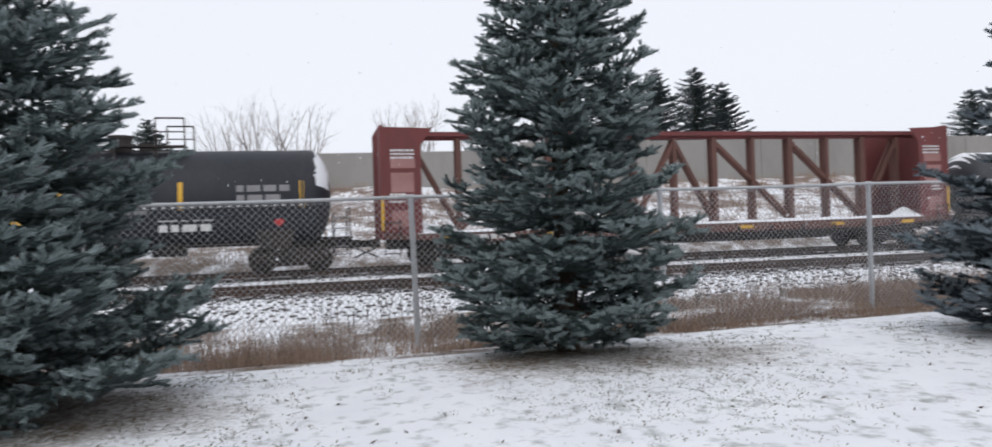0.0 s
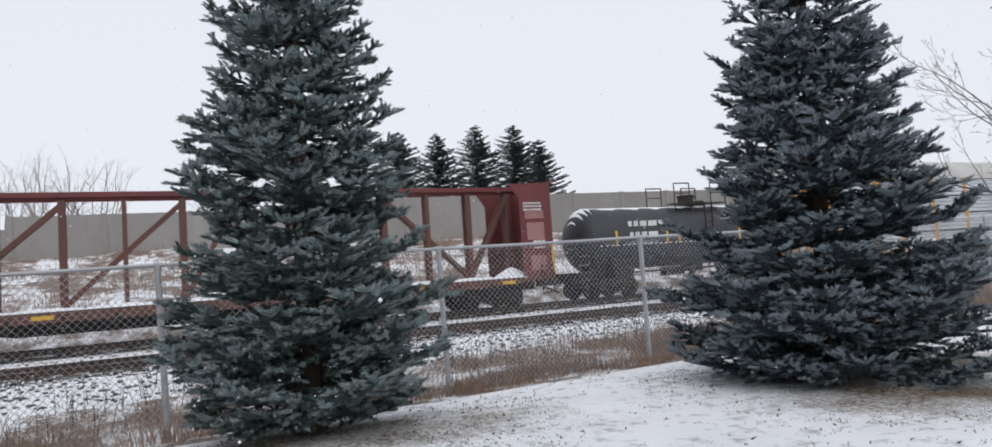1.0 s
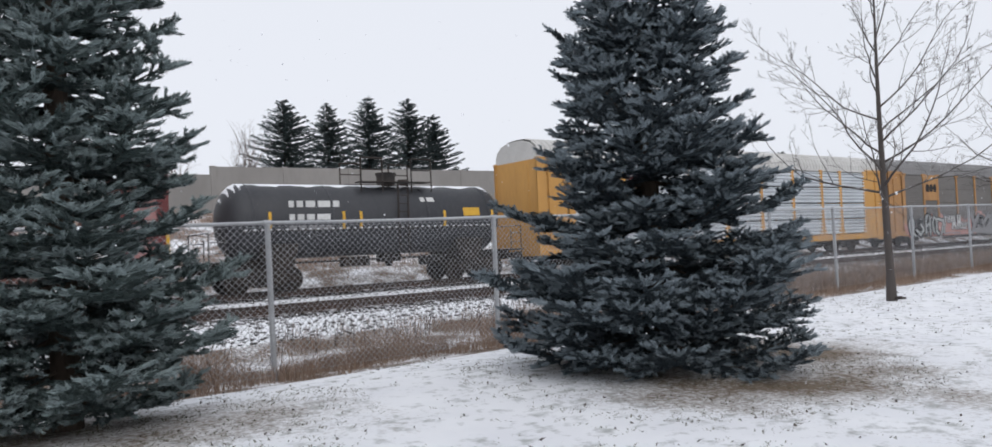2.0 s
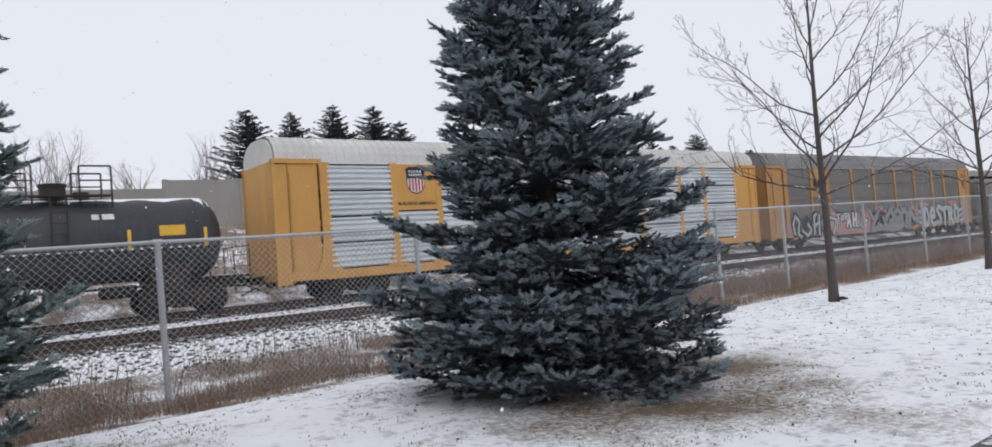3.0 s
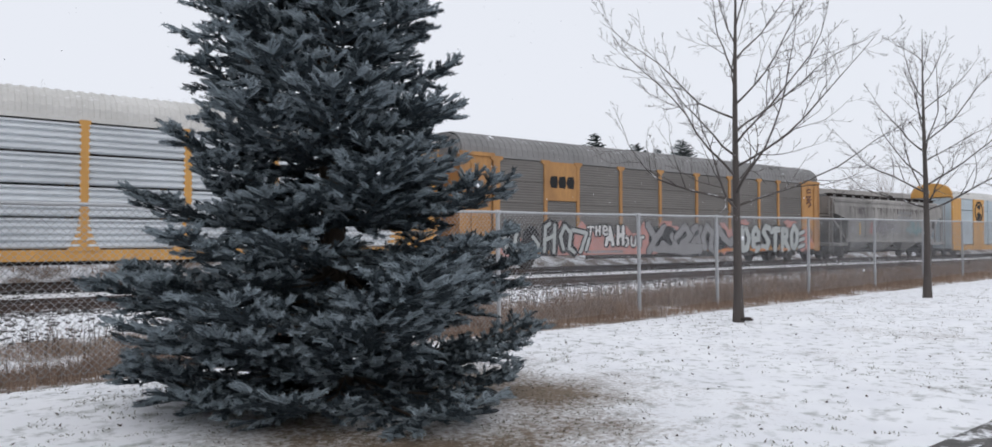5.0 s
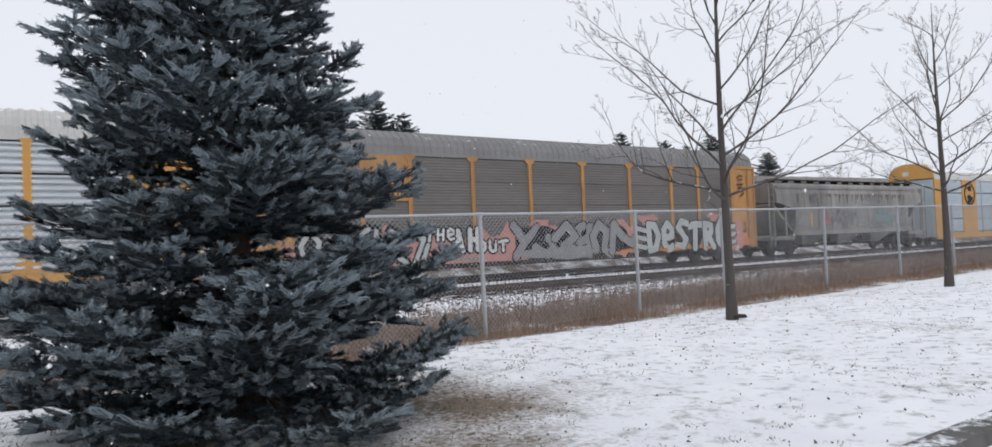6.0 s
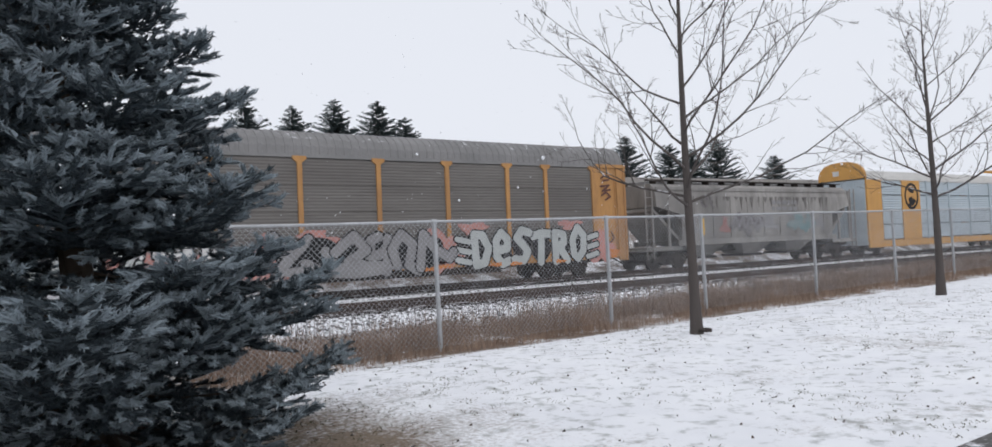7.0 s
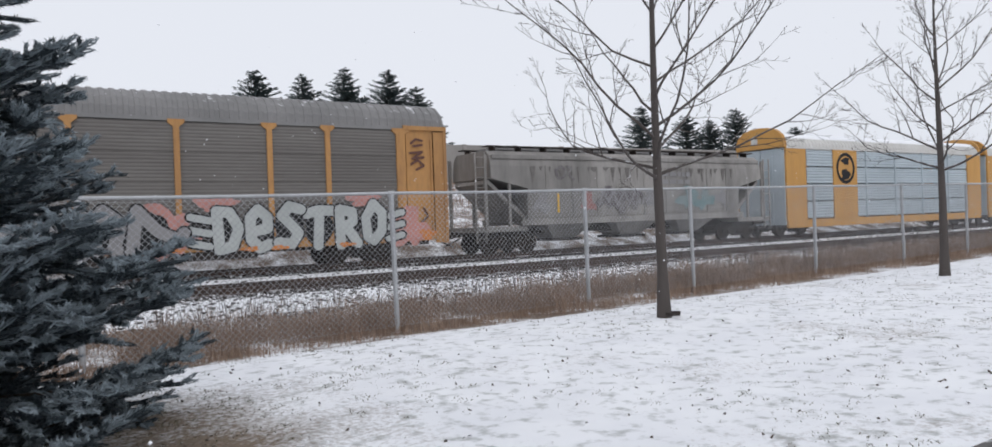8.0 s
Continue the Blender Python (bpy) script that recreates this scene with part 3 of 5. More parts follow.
LETTER_STROKES = {
    "D": [[(0.22, 0.1), (0.22, 0.9), (0.58, 0.86), (0.82, 0.52), (0.6, 0.14), (0.22, 0.1)]],
    "E": [[(0.3, 0.46), (0.74, 0.5), (0.76, 0.74), (0.5, 0.92), (0.24, 0.74), (0.22, 0.3), (0.46, 0.09), (0.76, 0.16)]],
    "S": [[(0.82, 0.84), (0.46, 0.9), (0.24, 0.7), (0.52, 0.52), (0.76, 0.34), (0.56, 0.11), (0.16, 0.14)]],
    "T": [[(0.08, 0.8), (0.5, 0.88), (0.98, 0.86)], [(0.52, 0.85), (0.46, 0.08)]],
    "R": [[(0.24, 0.08), (0.28, 0.9), (0.72, 0.82), (0.72, 0.6), (0.32, 0.46)], [(0.5, 0.46), (0.84, 0.08)]],
    "O": [[(0.3, 0.2), (0.22, 0.6), (0.46, 0.92), (0.78, 0.72), (0.78, 0.32), (0.52, 0.1), (0.3, 0.2)]],
    "H": [[(0.2, 0.1), (0.3, 0.92)], [(0.72, 0.08), (0.82, 0.9)], [(0.25, 0.5), (0.78, 0.5)]],
    "A": [[(0.1, 0.08), (0.5, 0.92), (0.8, 0.08)], [(0.28, 0.36), (0.68, 0.36)]],
    "U": [[(0.2, 0.9), (0.24, 0.24), (0.5, 0.1), (0.76, 0.24), (0.8, 0.9)]],
    "/1": [[(0.0, 0.95), (0.45, 0.5), (0.1, 0.1)], [(0.45, 0.5), (0.95, 0.9)]],
    "/2": [[(0.05, 0.6), (0.6, 0.95), (0.95, 0.6), (0.4, 0.35), (1.0, 0.2)]],
    "/3": [[(0.2, 0.08), (0.25, 0.85), (0.5, 0.95)], [(0.75, 0.05), (0.8, 0.9)], [(0.2, 0.4), (0.8, 0.6)]],
    "/4": [[(0.1, 0.1), (0.3, 0.95), (0.7, 0.5), (1.15, 0.25), (1.3, 0.4)]],
    "/5": [[(0.0, 0.3), (0.5, 0.05), (0.9, 0.3), (0.6, 0.55)]],
    "/6": [[(0.25, 0.2), (0.1, 0.6), (0.4, 0.95), (0.75, 0.7), (0.6, 0.2), (0.9, 0.05)]],
}


def fat_strokes(lines, width, y):
    """Thick painted lines with round ends: short bars and discs, each a hair proud of the one before."""
    s, k = Shape(), 0
    for line in lines:
        for (x0, z0), (x1, z1) in zip(line, line[1:]):
            d = math.hypot(x1 - x0, z1 - z0) or 1
            px, pz = -(z1 - z0) / d * width / 2, (x1 - x0) / d * width / 2
            s.prism([(x0 + px, z0 + pz), (x0 - px, z0 - pz), (x1 - px, z1 - pz), (x1 + px, z1 + pz)], y - 0.001 - 0.00012 * k, y)
            k += 1
        for x0, z0 in line:
            s.prism([(x0 + width / 2 * math.cos(i * math.tau / 12), z0 + width / 2 * math.sin(i * math.tau / 12)) for i in range(12)], y - 0.001 - 0.00012 * k, y)
            k += 1
    return s


def graffiti_letters(car, body, x, z, w, h, step, y, fill, edge, seed, thick=0.3, rim=0.11, back=True):
    """Fat outlined letters in a row, each a little turned, over a dark ground that fills their eyes."""
    rnd = random.Random(seed)
    for i, key in enumerate(body):
        cx, cz = x + (i - (len(body) - 1) / 2) * step, z + rnd.uniform(-0.04, 0.04) * h
        turn, grow_by = rnd.uniform(-0.07, 0.07), rnd.uniform(0.95, 1.06)
        lines = []
        for line in LETTER_STROKES[key]:
            row = []
            for a, b in line:
                dx, dz = (a - 0.5) * w * grow_by, (b - 0.5) * h * grow_by
                row.append((cx + dx + turn * dz, cz + dz - turn * dx))
            lines.append(row)
        yy = y - 0.009 * (i % 3)
        if back:
            part("graffiti_shade", blob(cx, cz, w * 0.46, h * 0.42, yy + 0.004, seed + i, rough=0.1), edge, car)
        part("graffiti_outline", fat_strokes(lines, thick + rim, yy), edge, car)
        part("graffiti_fill", fat_strokes(lines, thick, yy - 0.004), fill, car)


def tank_car(s0, length, r, zc, label, paint, plat0, plat1, snow_cap, seed):
    car = thing("tank_car", label, "railway car", "freight train", at=(s0, TRACK_Y, RAIL))
    n, rings = 36, []
    head = 0.62
    prof = [(0, 0.02), (0.03, 0.25), (0.10, 0.5), (0.22, 0.72), (0.38, 0.88), (0.52, 0.965), (head, 1.0)]
    xs = [(a, q) for a, q in prof] + [(length - a, q) for a, q in reversed(prof)]
    for x, q in xs:
        rings.append([(x, r * q * math.sin(i * math.tau / n), zc + r * q * math.cos(i * math.tau / n)) for i in range(n)])
    tank = part("tank", Shape().loft(rings), paint, car, smooth=True)
    for x in (head + 0.3, length * 0.33, length * 0.67, length - head - 0.3):
        ring = [[(x + k, (r + q) * math.sin(i * math.tau / n), zc + (r + q) * math.cos(i * math.tau / n)) for i in range(n)] for k, q in ((-0.05, 0), (-0.04, 0.012), (0.04, 0.012), (0.05, 0))]
        part("weld_band", Shape().loft(ring, caps=False), paint, tank)
    if snow_cap:
        rnd = random.Random(seed)
        rows, m = [], 60
        for i in range(m + 1):
            x = 0.12 + (length - 0.24) * i / m
            q = 1.0
            for (a, qa), (b, qb) in zip(xs, xs[1:]):
                if a <= x <= b:
                    q = qa + (qb - qa) * (x - a) / (b - a)
            wide = snow_cap * (1 + 0.25 * math.sin(i * 0.9) + rnd.uniform(-0.2, 0.2)) * (1.6 if i < 4 or i > m - 4 else 1)
            rows.append([(x, (r * q + 0.02 * (1 - abs(k) / 4)) * math.sin(k / 4 * wide), zc + (r * q + 0.02 * (1 - abs(k) / 4) + 0.004) * math.cos(k / 4 * wide)) for k in range(-4, 5)])
        part("snow_cap", Shape().loft(rows, closed=False, caps=False), "snow", car, "thin snow along the tank's top", smooth=True)
    # top platform with rails, and the valve dome
    top = zc + r
    mid = (plat0 + plat1) / 2
    part("dome", Shape().tube((mid, 0, top - 0.1), (mid, 0, top + 0.42), 0.36, 18).tube((mid, 0, top + 0.42), (mid, 0, top + 0.5), 0.4, 18).tube((mid + 0.75, 0, top - 0.1), (mid + 0.75, 0, top + 0.25), 0.22, 14), "iron", car)
    part("platform", Shape().box(plat0, plat1, -0.95, -0.42, top + 0.06, top + 0.1).box(plat0, plat1, 0.42, 0.95, top + 0.06, top + 0.1), "snowy_iron", car)
    for y in (-0.95, 0.95):
        for a, b in ((plat0, plat0 + 0.85), (plat1 - 0.85, plat1)):
            s = Shape()
            for x in (a, b):
                s.tube((x, y, top - 0.3), (x, y, top + 0.95), 0.028, 6)
            s.tube((a, y, top + 0.95), (b, y, top + 0.95), 0.028, 6)
            s.tube((a, y, top + 0.52), (b, y, top + 0.52), 0.022, 6)
            part("guard_rail", s, "iron", car)
    s = Shape()
    for y in (-r - 0.07, r + 0.07):
        s.tube((0.5, y, zc - 0.35), (length - 0.5, y, zc - 0.35), 0.02, 6)
        for i in range(9):
            x = 0.6 + (length - 1.2) * i / 8
            s.tube((x, y, zc - 0.35), (x, y * 0.93, zc - 0.4), 0.015, 5)
    part("handrail", s, "iron", car)
    s = Shape()
    for i in range(int((length - 1.2) / 0.27)):
        x = 0.6 + 0.27 * i
        s.box(x, x + 0.07, -r - 0.1, -r - 0.04, zc - 0.33, zc - 0.285)
    part("handrail_snow", s, "snow", car)["kind"] = "stuff"
    ladder(car, mid - 0.2, -r - 0.08, 1.0, top, "iron", 0.4, 9)
    for x, w in ((-0.65, 1), (length + 0.65, -1)):
        a, b = sorted((x, x + w * 2.9))
        part("stub_sill", Shape().box(a, b, -0.42, 0.42, 0.72, 1.12), "iron", car)
        part("end_platform", Shape().box(min(x, x + w * 0.7), max(x, x + w * 0.7), -1.45, 1.45, 1.05, 1.12), "snowy_iron", car)
        part("saddle", Shape().prism([(x + w * 2.0, 0.8), (x + w * 2.9, 0.8), (x + w * 3.1, zc - r * 0.6), (x + w * 1.8, zc - r * 0.6)], -1.15, 1.15), "iron", car)
        s = Shape()
        for y in (-1.4, 1.4):
            s.tube((x + w * 0.1, y, 0.5), (x + w * 0.1, y, 2.05), 0.022, 6).tube((x + w * 0.6, y, 0.5), (x + w * 0.6, y, 1.9), 0.022, 6)
            for z in (0.55, 0.8, 1.05, 1.4, 1.75):
                s.tube((x + w * 0.1, y, z), (x + w * 0.6, y, z), 0.016, 6)
        s.tube((x + w * 0.1, -1.4, 2.05), (x + w * 0.1, 1.4, 2.05), 0.022, 6)
        part("end_handrail", s, "snowy_iron", car)
        coupler(car, x, -w)
        truck(car, x + w * 2.0)
    part("belly_valve", Shape().box(mid - 0.35, mid + 0.35, -0.35, 0.35, zc - r - 0.28, zc - r + 0.1).tube((mid, 0, zc - r - 0.45), (mid, 0, zc - r), 0.14, 10), "iron", car)
    part("brake_box", Shape().box(mid - 2.2, mid - 1.2, -0.9, -0.5, 0.75, 1.1), "iron", car)
    part("air_tank", Shape().tube((mid + 1.0, -0.7, 0.85), (mid + 2.0, -0.7, 0.85), 0.2, 12), "iron", car)
    part("brake_pipe", Shape().tube((2, -0.9, 0.98), (length - 2, -0.9, 0.98), 0.04, 6), "iron", car)
    CARS.append((car, s0))
    return car


def skin_patch(car, x0, x1, a0, a1, r, zc, mat, name, lift=0.006):
    """A painted patch that follows the tank's near side between two angles below the side's middle line."""
    rows = []
    for x in (x0, x1):
        rows.append([(x, -(r + lift) * math.cos(a0 + (a1 - a0) * i / 5), zc + (r + lift) * math.sin(a0 + (a1 - a0) * i / 5)) for i in range(6)])
    return part(name, Shape().loft(rows, closed=False, caps=False), mat, car)


def centerbeam(s0):
    L = 22.5
    car = thing("centerbeam_flatcar", "oxide red empty centre-beam lumber car, snow on its deck", "railway car", "freight train", at=(s0, TRACK_Y, RAIL))
    part("deck", Shape().box(0.2, L - 0.2, -1.4, 1.4, 1.02, 1.1), "brown", car, "brown deck under patchy snow")
    for y in (-1.45, 1.45):
        part("side_sill", Shape().prism([(0.1, 0.98), (3.2, 0.80), (L - 3.2, 0.80), (L - 0.1, 0.98), (L - 0.1, 1.12), (0.1, 1.12)], y - 0.05, y + 0.05), "brown", car)
    rnd = random.Random(5)
    rows = []
    for i in range(91):
        x = 1.2 + (L - 2.4) * i / 90
        hgt = 0.03 + 0.05 * abs(math.sin(i * 0.37)) + 0.03 * rnd.random()
        rows.append([(x, -1.5, 1.123), (x, -1.42, 1.125 + hgt), (x, -0.7, 1.13 + hgt * 0.8), (x, -0.2, 1.125 + 0.25 * hgt), (x, -0.2, 1.1), (x, -1.5, 1.1)])
    part("deck_snow", Shape().loft(rows), "snow", car, "strip of snow along the deck edge")
    for x, w in ((1.5, 1), (L - 1.5, -1)):
        part("snow_heap", Shape().loft([[(x + a * math.cos(k * math.tau / 10), -0.75 + 0.55 * a * math.sin(k * math.tau / 10), 1.1 + h) for k in range(10)] for a, h in ((0.9, 0), (0.62, 0.14), (0.3, 0.32), (0.04, 0.42))]), "snow", car, smooth=True)
    part("top_chord", Shape().box(0.3, L - 0.3, -0.22, 0.22, 4.50, 4.66).box(0.3, L - 0.3, -0.05, 0.05, 4.38, 4.50), "red", car)
    n = 12
    bay = (L - 2.4) / n
    for i in range(n + 1):
        x = 1.2 + bay * i
        wide = 0.10 if i % 2 else 0.07
        s = Shape()
        s.box(x - wide, x + wide, -0.2, -0.16, 1.1, 4.42).box(x - 0.03, x + 0.03, -0.16, 0.16, 1.1, 4.42).box(x - wide, x + wide, 0.16, 0.2, 1.1, 4.42)
        part("upright", s, "brown", car)
    # braces rise towards the middle of the car, two bays each, with a steep one at either end
    for i, j, up in ((0, 1, 0), (1, 3, 1), (3, 5, 1), (5, 6, 1), (6, 7, 0), (7, 9, 0), (9, 11, 0), (11, 12, 1)):
        xa, xb = 1.2 + bay * i, 1.2 + bay * j
        za, zb = (1.2, 4.3) if up else (4.3, 1.2)
        d = math.hypot(xb - xa, zb - za)
        px, pz = -(zb - za) / d * 0.075, (xb - xa) / d * 0.075
        s = Shape()
        for y in (-0.13, 0.13):
            s.prism([(xa + px, za + pz), (xa - px, za - pz), (xb - px, zb - pz), (xb + px, zb + pz)], y - 0.03, y + 0.03)
        part("diagonal", s, "brown", car)
    for x, w in ((0.0, 1), (L, -1)):
        f = lambda p: x + w * p
        a, b = sorted((f(0), f(0.12)))
        part("bulkhead", Shape().box(a, b, -1.5, 1.5, 0.95, 4.72).box(min(f(-0.06), f(0)), max(f(-0.06), f(0)), -0.6, -0.5, 1, 4.6).box(min(f(-0.06), f(0)), max(f(-0.06), f(0)), 0.5, 0.6, 1, 4.6), "red", car)
        for y in (-1.46, 1.46):
            part("bulkhead_side", Shape().prism([(f(0.12), 1.0), (f(1.35), 1.0), (f(1.35), 4.05), (f(1.75), 4.62), (f(0.12), 4.66)], y - 0.03, y + 0.03), "red", car)
        bars(car, min(f(0.35), f(1.2)), 3.85, 3, 0.85, 0.07, 0.05, "white", -1.495, 7, "stencil_bar")
        part("stencil_panel", Shape().box(min(f(0.35), f(1.15)), max(f(0.35), f(1.15)), -1.497, -1.491, 3.3, 3.62), "faded_red", car, "faded pink stencil panel")
        part("stencil_panel", Shape().box(min(f(0.35), f(1.0)), max(f(0.35), f(1.0)), -1.497, -1.491, 1.35, 1.9), "faded_red", car, "faded pink stencil panel")
        part("stencil_panel", Shape().box(min(f(0.35), f(1.1)), max(f(0.35), f(1.1)), -1.497, -1.491, 2.5, 3.15), "faded_red", car, "faded pink stencil panel")
        bars(car, min(f(0.3), f(0.85)), 2.4, 3, 0.5, 0.07, 0.05, "white", -1.493, 9, "stencil_bar")
        part("stripe", Shape().box(min(f(0.0), f(0.1)), max(f(0.0), f(0.1)), -1.512, -1.502, 1.25, 2.4), "stripe", car, "yellow reflective stripe")
        s = Shape()
        for z in (0.5, 0.8, 1.15, 1.5):
            s.tube((f(0.1), -1.53, z), (f(0.6), -1.53, z), 0.018, 6)
        for k in (0.1, 0.6):
            s.tube((f(k), -1.53, 0.45), (f(k), -1.53, 1.6), 0.02, 6)
        part("ladder", s, "iron", car)
        coupler(car, x, -w)
        truck(car, f(2.4))
    for x in (2.0, 5.5, 9.2, 13.1, 17.0, 20.2):
        part("stripe", Shape().box(x, x + 0.55, -1.512, -1.502, 0.9, 1.02), "stripe", car, "yellow reflective stripe")
    bars(car, 3.0, 0.87, 1, 1.5, 0.16, 0.1, "white", -1.503, 3)
    for i in range(14):
        x = 2.2 + 1.35 * i
        part("strap_winch", Shape().box(x, x + 0.09, -1.56, -1.5, 0.62, 0.98).tube((x - 0.08, -1.53, 0.7), (x + 0.17, -1.53, 0.7), 0.05, 8), "iron", car)
    part("centre_sill", Shape().prism([(0.3, 0.6), (4, 0.6), (5, 0.42), (L - 5, 0.42), (L - 4, 0.6), (L - 0.3, 0.6), (L - 0.3, 1.0), (0.3, 1.0)], -0.35, 0.35), "iron", car)
    CARS.append((car, s0))
    return car


def hopper_car(s0):
    L = 17.6
    car = thing("covered_hopper", "weathered grey covered hopper car with faded graffiti", "railway car", "freight train", at=(s0, TRACK_Y, RAIL))
    prof = [(-1.42, 1.25), (-1.5, 1.6), (-1.53, 2.6), (-1.5, 3.5), (-1.38, 3.9), (-1.15, 4.1), (1.15, 4.1), (1.38, 3.9), (1.5, 3.5), (1.53, 2.6), (1.5, 1.6), (1.42, 1.25)]
    part("body", Shape().loft([[(x, a, b) for a, b in prof] for x in (2.5, L - 2.5)]), "hopper", car, smooth=True)
    for x, w in ((2.5, -1), (L - 2.5, 1)):
        # the body goes on above a slope sheet
        up = [p for p in prof if p[1] > 2.5]
        s = Shape()
        s.loft([[(x, a, b) for a, b in up], [(x + w * 1.7, a, max(b, 3.0)) for a, b in up]])
        part("end_hood", s, "hopper", car)
        s = Shape()
        s.prism([(x + w * 1.7, 2.95), (x, 1.5), (x, 1.3), (x + w * 1.75, 2.8)], -1.3, 1.3)
        part("slope_sheet", s, "hopper", car)
        for y in (-1.4, 1.4):
            part("end_post", Shape().box(x + w * 1.9 - 0.06, x + w * 1.9 + 0.06, y - 0.05, y + 0.05, 1.0, 3.9).box(x + w * 0.8 - 0.05, x + w * 0.8 + 0.05, y - 0.05, y + 0.05, 1.0, 3.2), "hopper", car)
        xe = x + w * 2.4
        part("end_sill", Shape().box(min(x, xe), max(x, xe), -1.45, 1.45, 0.9, 1.1), "hopper", car)
        ladder(car, xe - (0.45 if w > 0 else 0.0), -1.5, 0.5, 4.0, "hopper", 0.42, 9)
        coupler(car, xe, w)
        truck(car, x - w * 0.1 + w * 0.6)
    part("centre_sill", Shape().box(0.3, L - 0.3, -0.3, 0.3, 0.75, 1.05), "iron", car)
    for k in range(3):
        xa = 3.3 + k * 3.75
        s = Shape()
        s.loft([[(xa, -1.35, 1.5), (xa + 3.4, -1.35, 1.5), (xa + 3.4, 1.35, 1.5), (xa, 1.35, 1.5)], [(xa + 1.1, -0.6, 0.55), (xa + 2.3, -0.6, 0.55), (xa + 2.3, 0.6, 0.55), (xa + 1.1, 0.6, 0.55)]])
        part("hopper_bay", s, "hopper", car)
        part("outlet_gate", Shape().box(xa + 0.9, xa + 2.5, -0.75, 0.75, 0.42, 0.54), "iron", car)
    for y in (-1.5, 1.5):
        part("side_sill", Shape().box(2.2, L - 2.2, y - 0.04, y + 0.04, 1.12, 1.38), "hopper", car)
        part("top_rail", Shape().box(0.9, L - 0.9, y * 0.95 - 0.05, y * 0.95 + 0.05, 3.78, 3.93), "hopper", car)
    for k in range(9):
        x = 3.4 + k * 1.35
        part("side_seam", Shape().box(x, x + 0.05, -1.545, -1.5, 1.5, 3.5), "hopper", car)
    s = Shape()
    for y in (-0.95, 0.95):
        s.box(0.9, L - 0.9, y - 0.22, y + 0.22, 4.28, 4.32)
        for k in range(13):
            x = 1.2 + k * 1.25
            s.box(x, x + 0.06, y - 0.2, y + 0.2, 4.08, 4.28)
    part("running_board", s, "snowy_iron", car, "grated roof walkway")
    part("hatch_trough", Shape().box(1.3, L - 1.3, -0.35, 0.35, 4.1, 4.24), "roof_grey", car)
    for k in range(6):
        x = 1.5 + k * 2.45
        part("hatch_cover", Shape().box(x, x + 2.2, -0.42, 0.42, 4.24, 4.31), "roof_grey", car)
    part("graffiti_tag", fat_strokes([[(4.0, 3.05), (3.9, 3.35), (4.2, 3.5), (4.45, 3.3), (4.3, 3.05), (4.05, 3.0)], [(4.5, 3.5), (4.75, 3.4), (4.55, 3.2), (4.85, 2.95)]], 0.09, -1.546), "faded", car)
    for i, (x, z, rx, rz, mat) in enumerate(((6.6, 2.15, 0.5, 0.42, "faded"), (7.4, 2.1, 0.45, 0.5, "faded"), (8.2, 2.15, 0.5, 0.4, "faded"), (9.2, 2.1, 0.6, 0.35, "mid"), (5.6, 2.0, 0.3, 0.4, "faded_red"), (11.7, 2.1, 0.75, 0.45, "teal"), (12.8, 2.05, 0.5, 0.4, "teal"),
                                             (13.8, 2.1, 0.4, 0.35, "mid"), (3.2, 2.0, 0.35, 0.4, "mid"))):
        part("graffiti_tag", blob(x, z, rx, rz, -1.546 - 0.004 * (i % 2), i + 30, rough=0.7), mat, car)
    part("graffiti_tag", fat_strokes([[(6.2, 1.9), (6.4, 2.5), (6.7, 2.0), (7.0, 2.5), (7.2, 1.85), (7.6, 2.45), (7.9, 1.9), (8.3, 2.5), (8.6, 1.95)]], 0.10, -1.557), "mid", car)
    # grime that has run down from the roof edge
    rnd = random.Random(44)
    for i in range(26):
        x, w, ln = 2.8 + i * 0.47 + rnd.uniform(-0.15, 0.15), rnd.uniform(0.05, 0.2), rnd.uniform(0.15, 0.75)
        part("rust_run", Shape().prism([(x - w, 3.48), (x + w, 3.48), (x + w * 0.4, 3.48 - ln * 0.6), (x, 3.48 - ln)], -1.540, -1.536), "grime", car)
    part("yellow_mark", Shape().box(3.95, 4.05, -1.552, -1.545, 1.6, 2.4), "stripe", car)
    bars(car, 9.5, 3.1, 2, 2.2, 0.2, 0.14, "mid", -1.549, 12)
    CARS.append((car, s0))
    return car


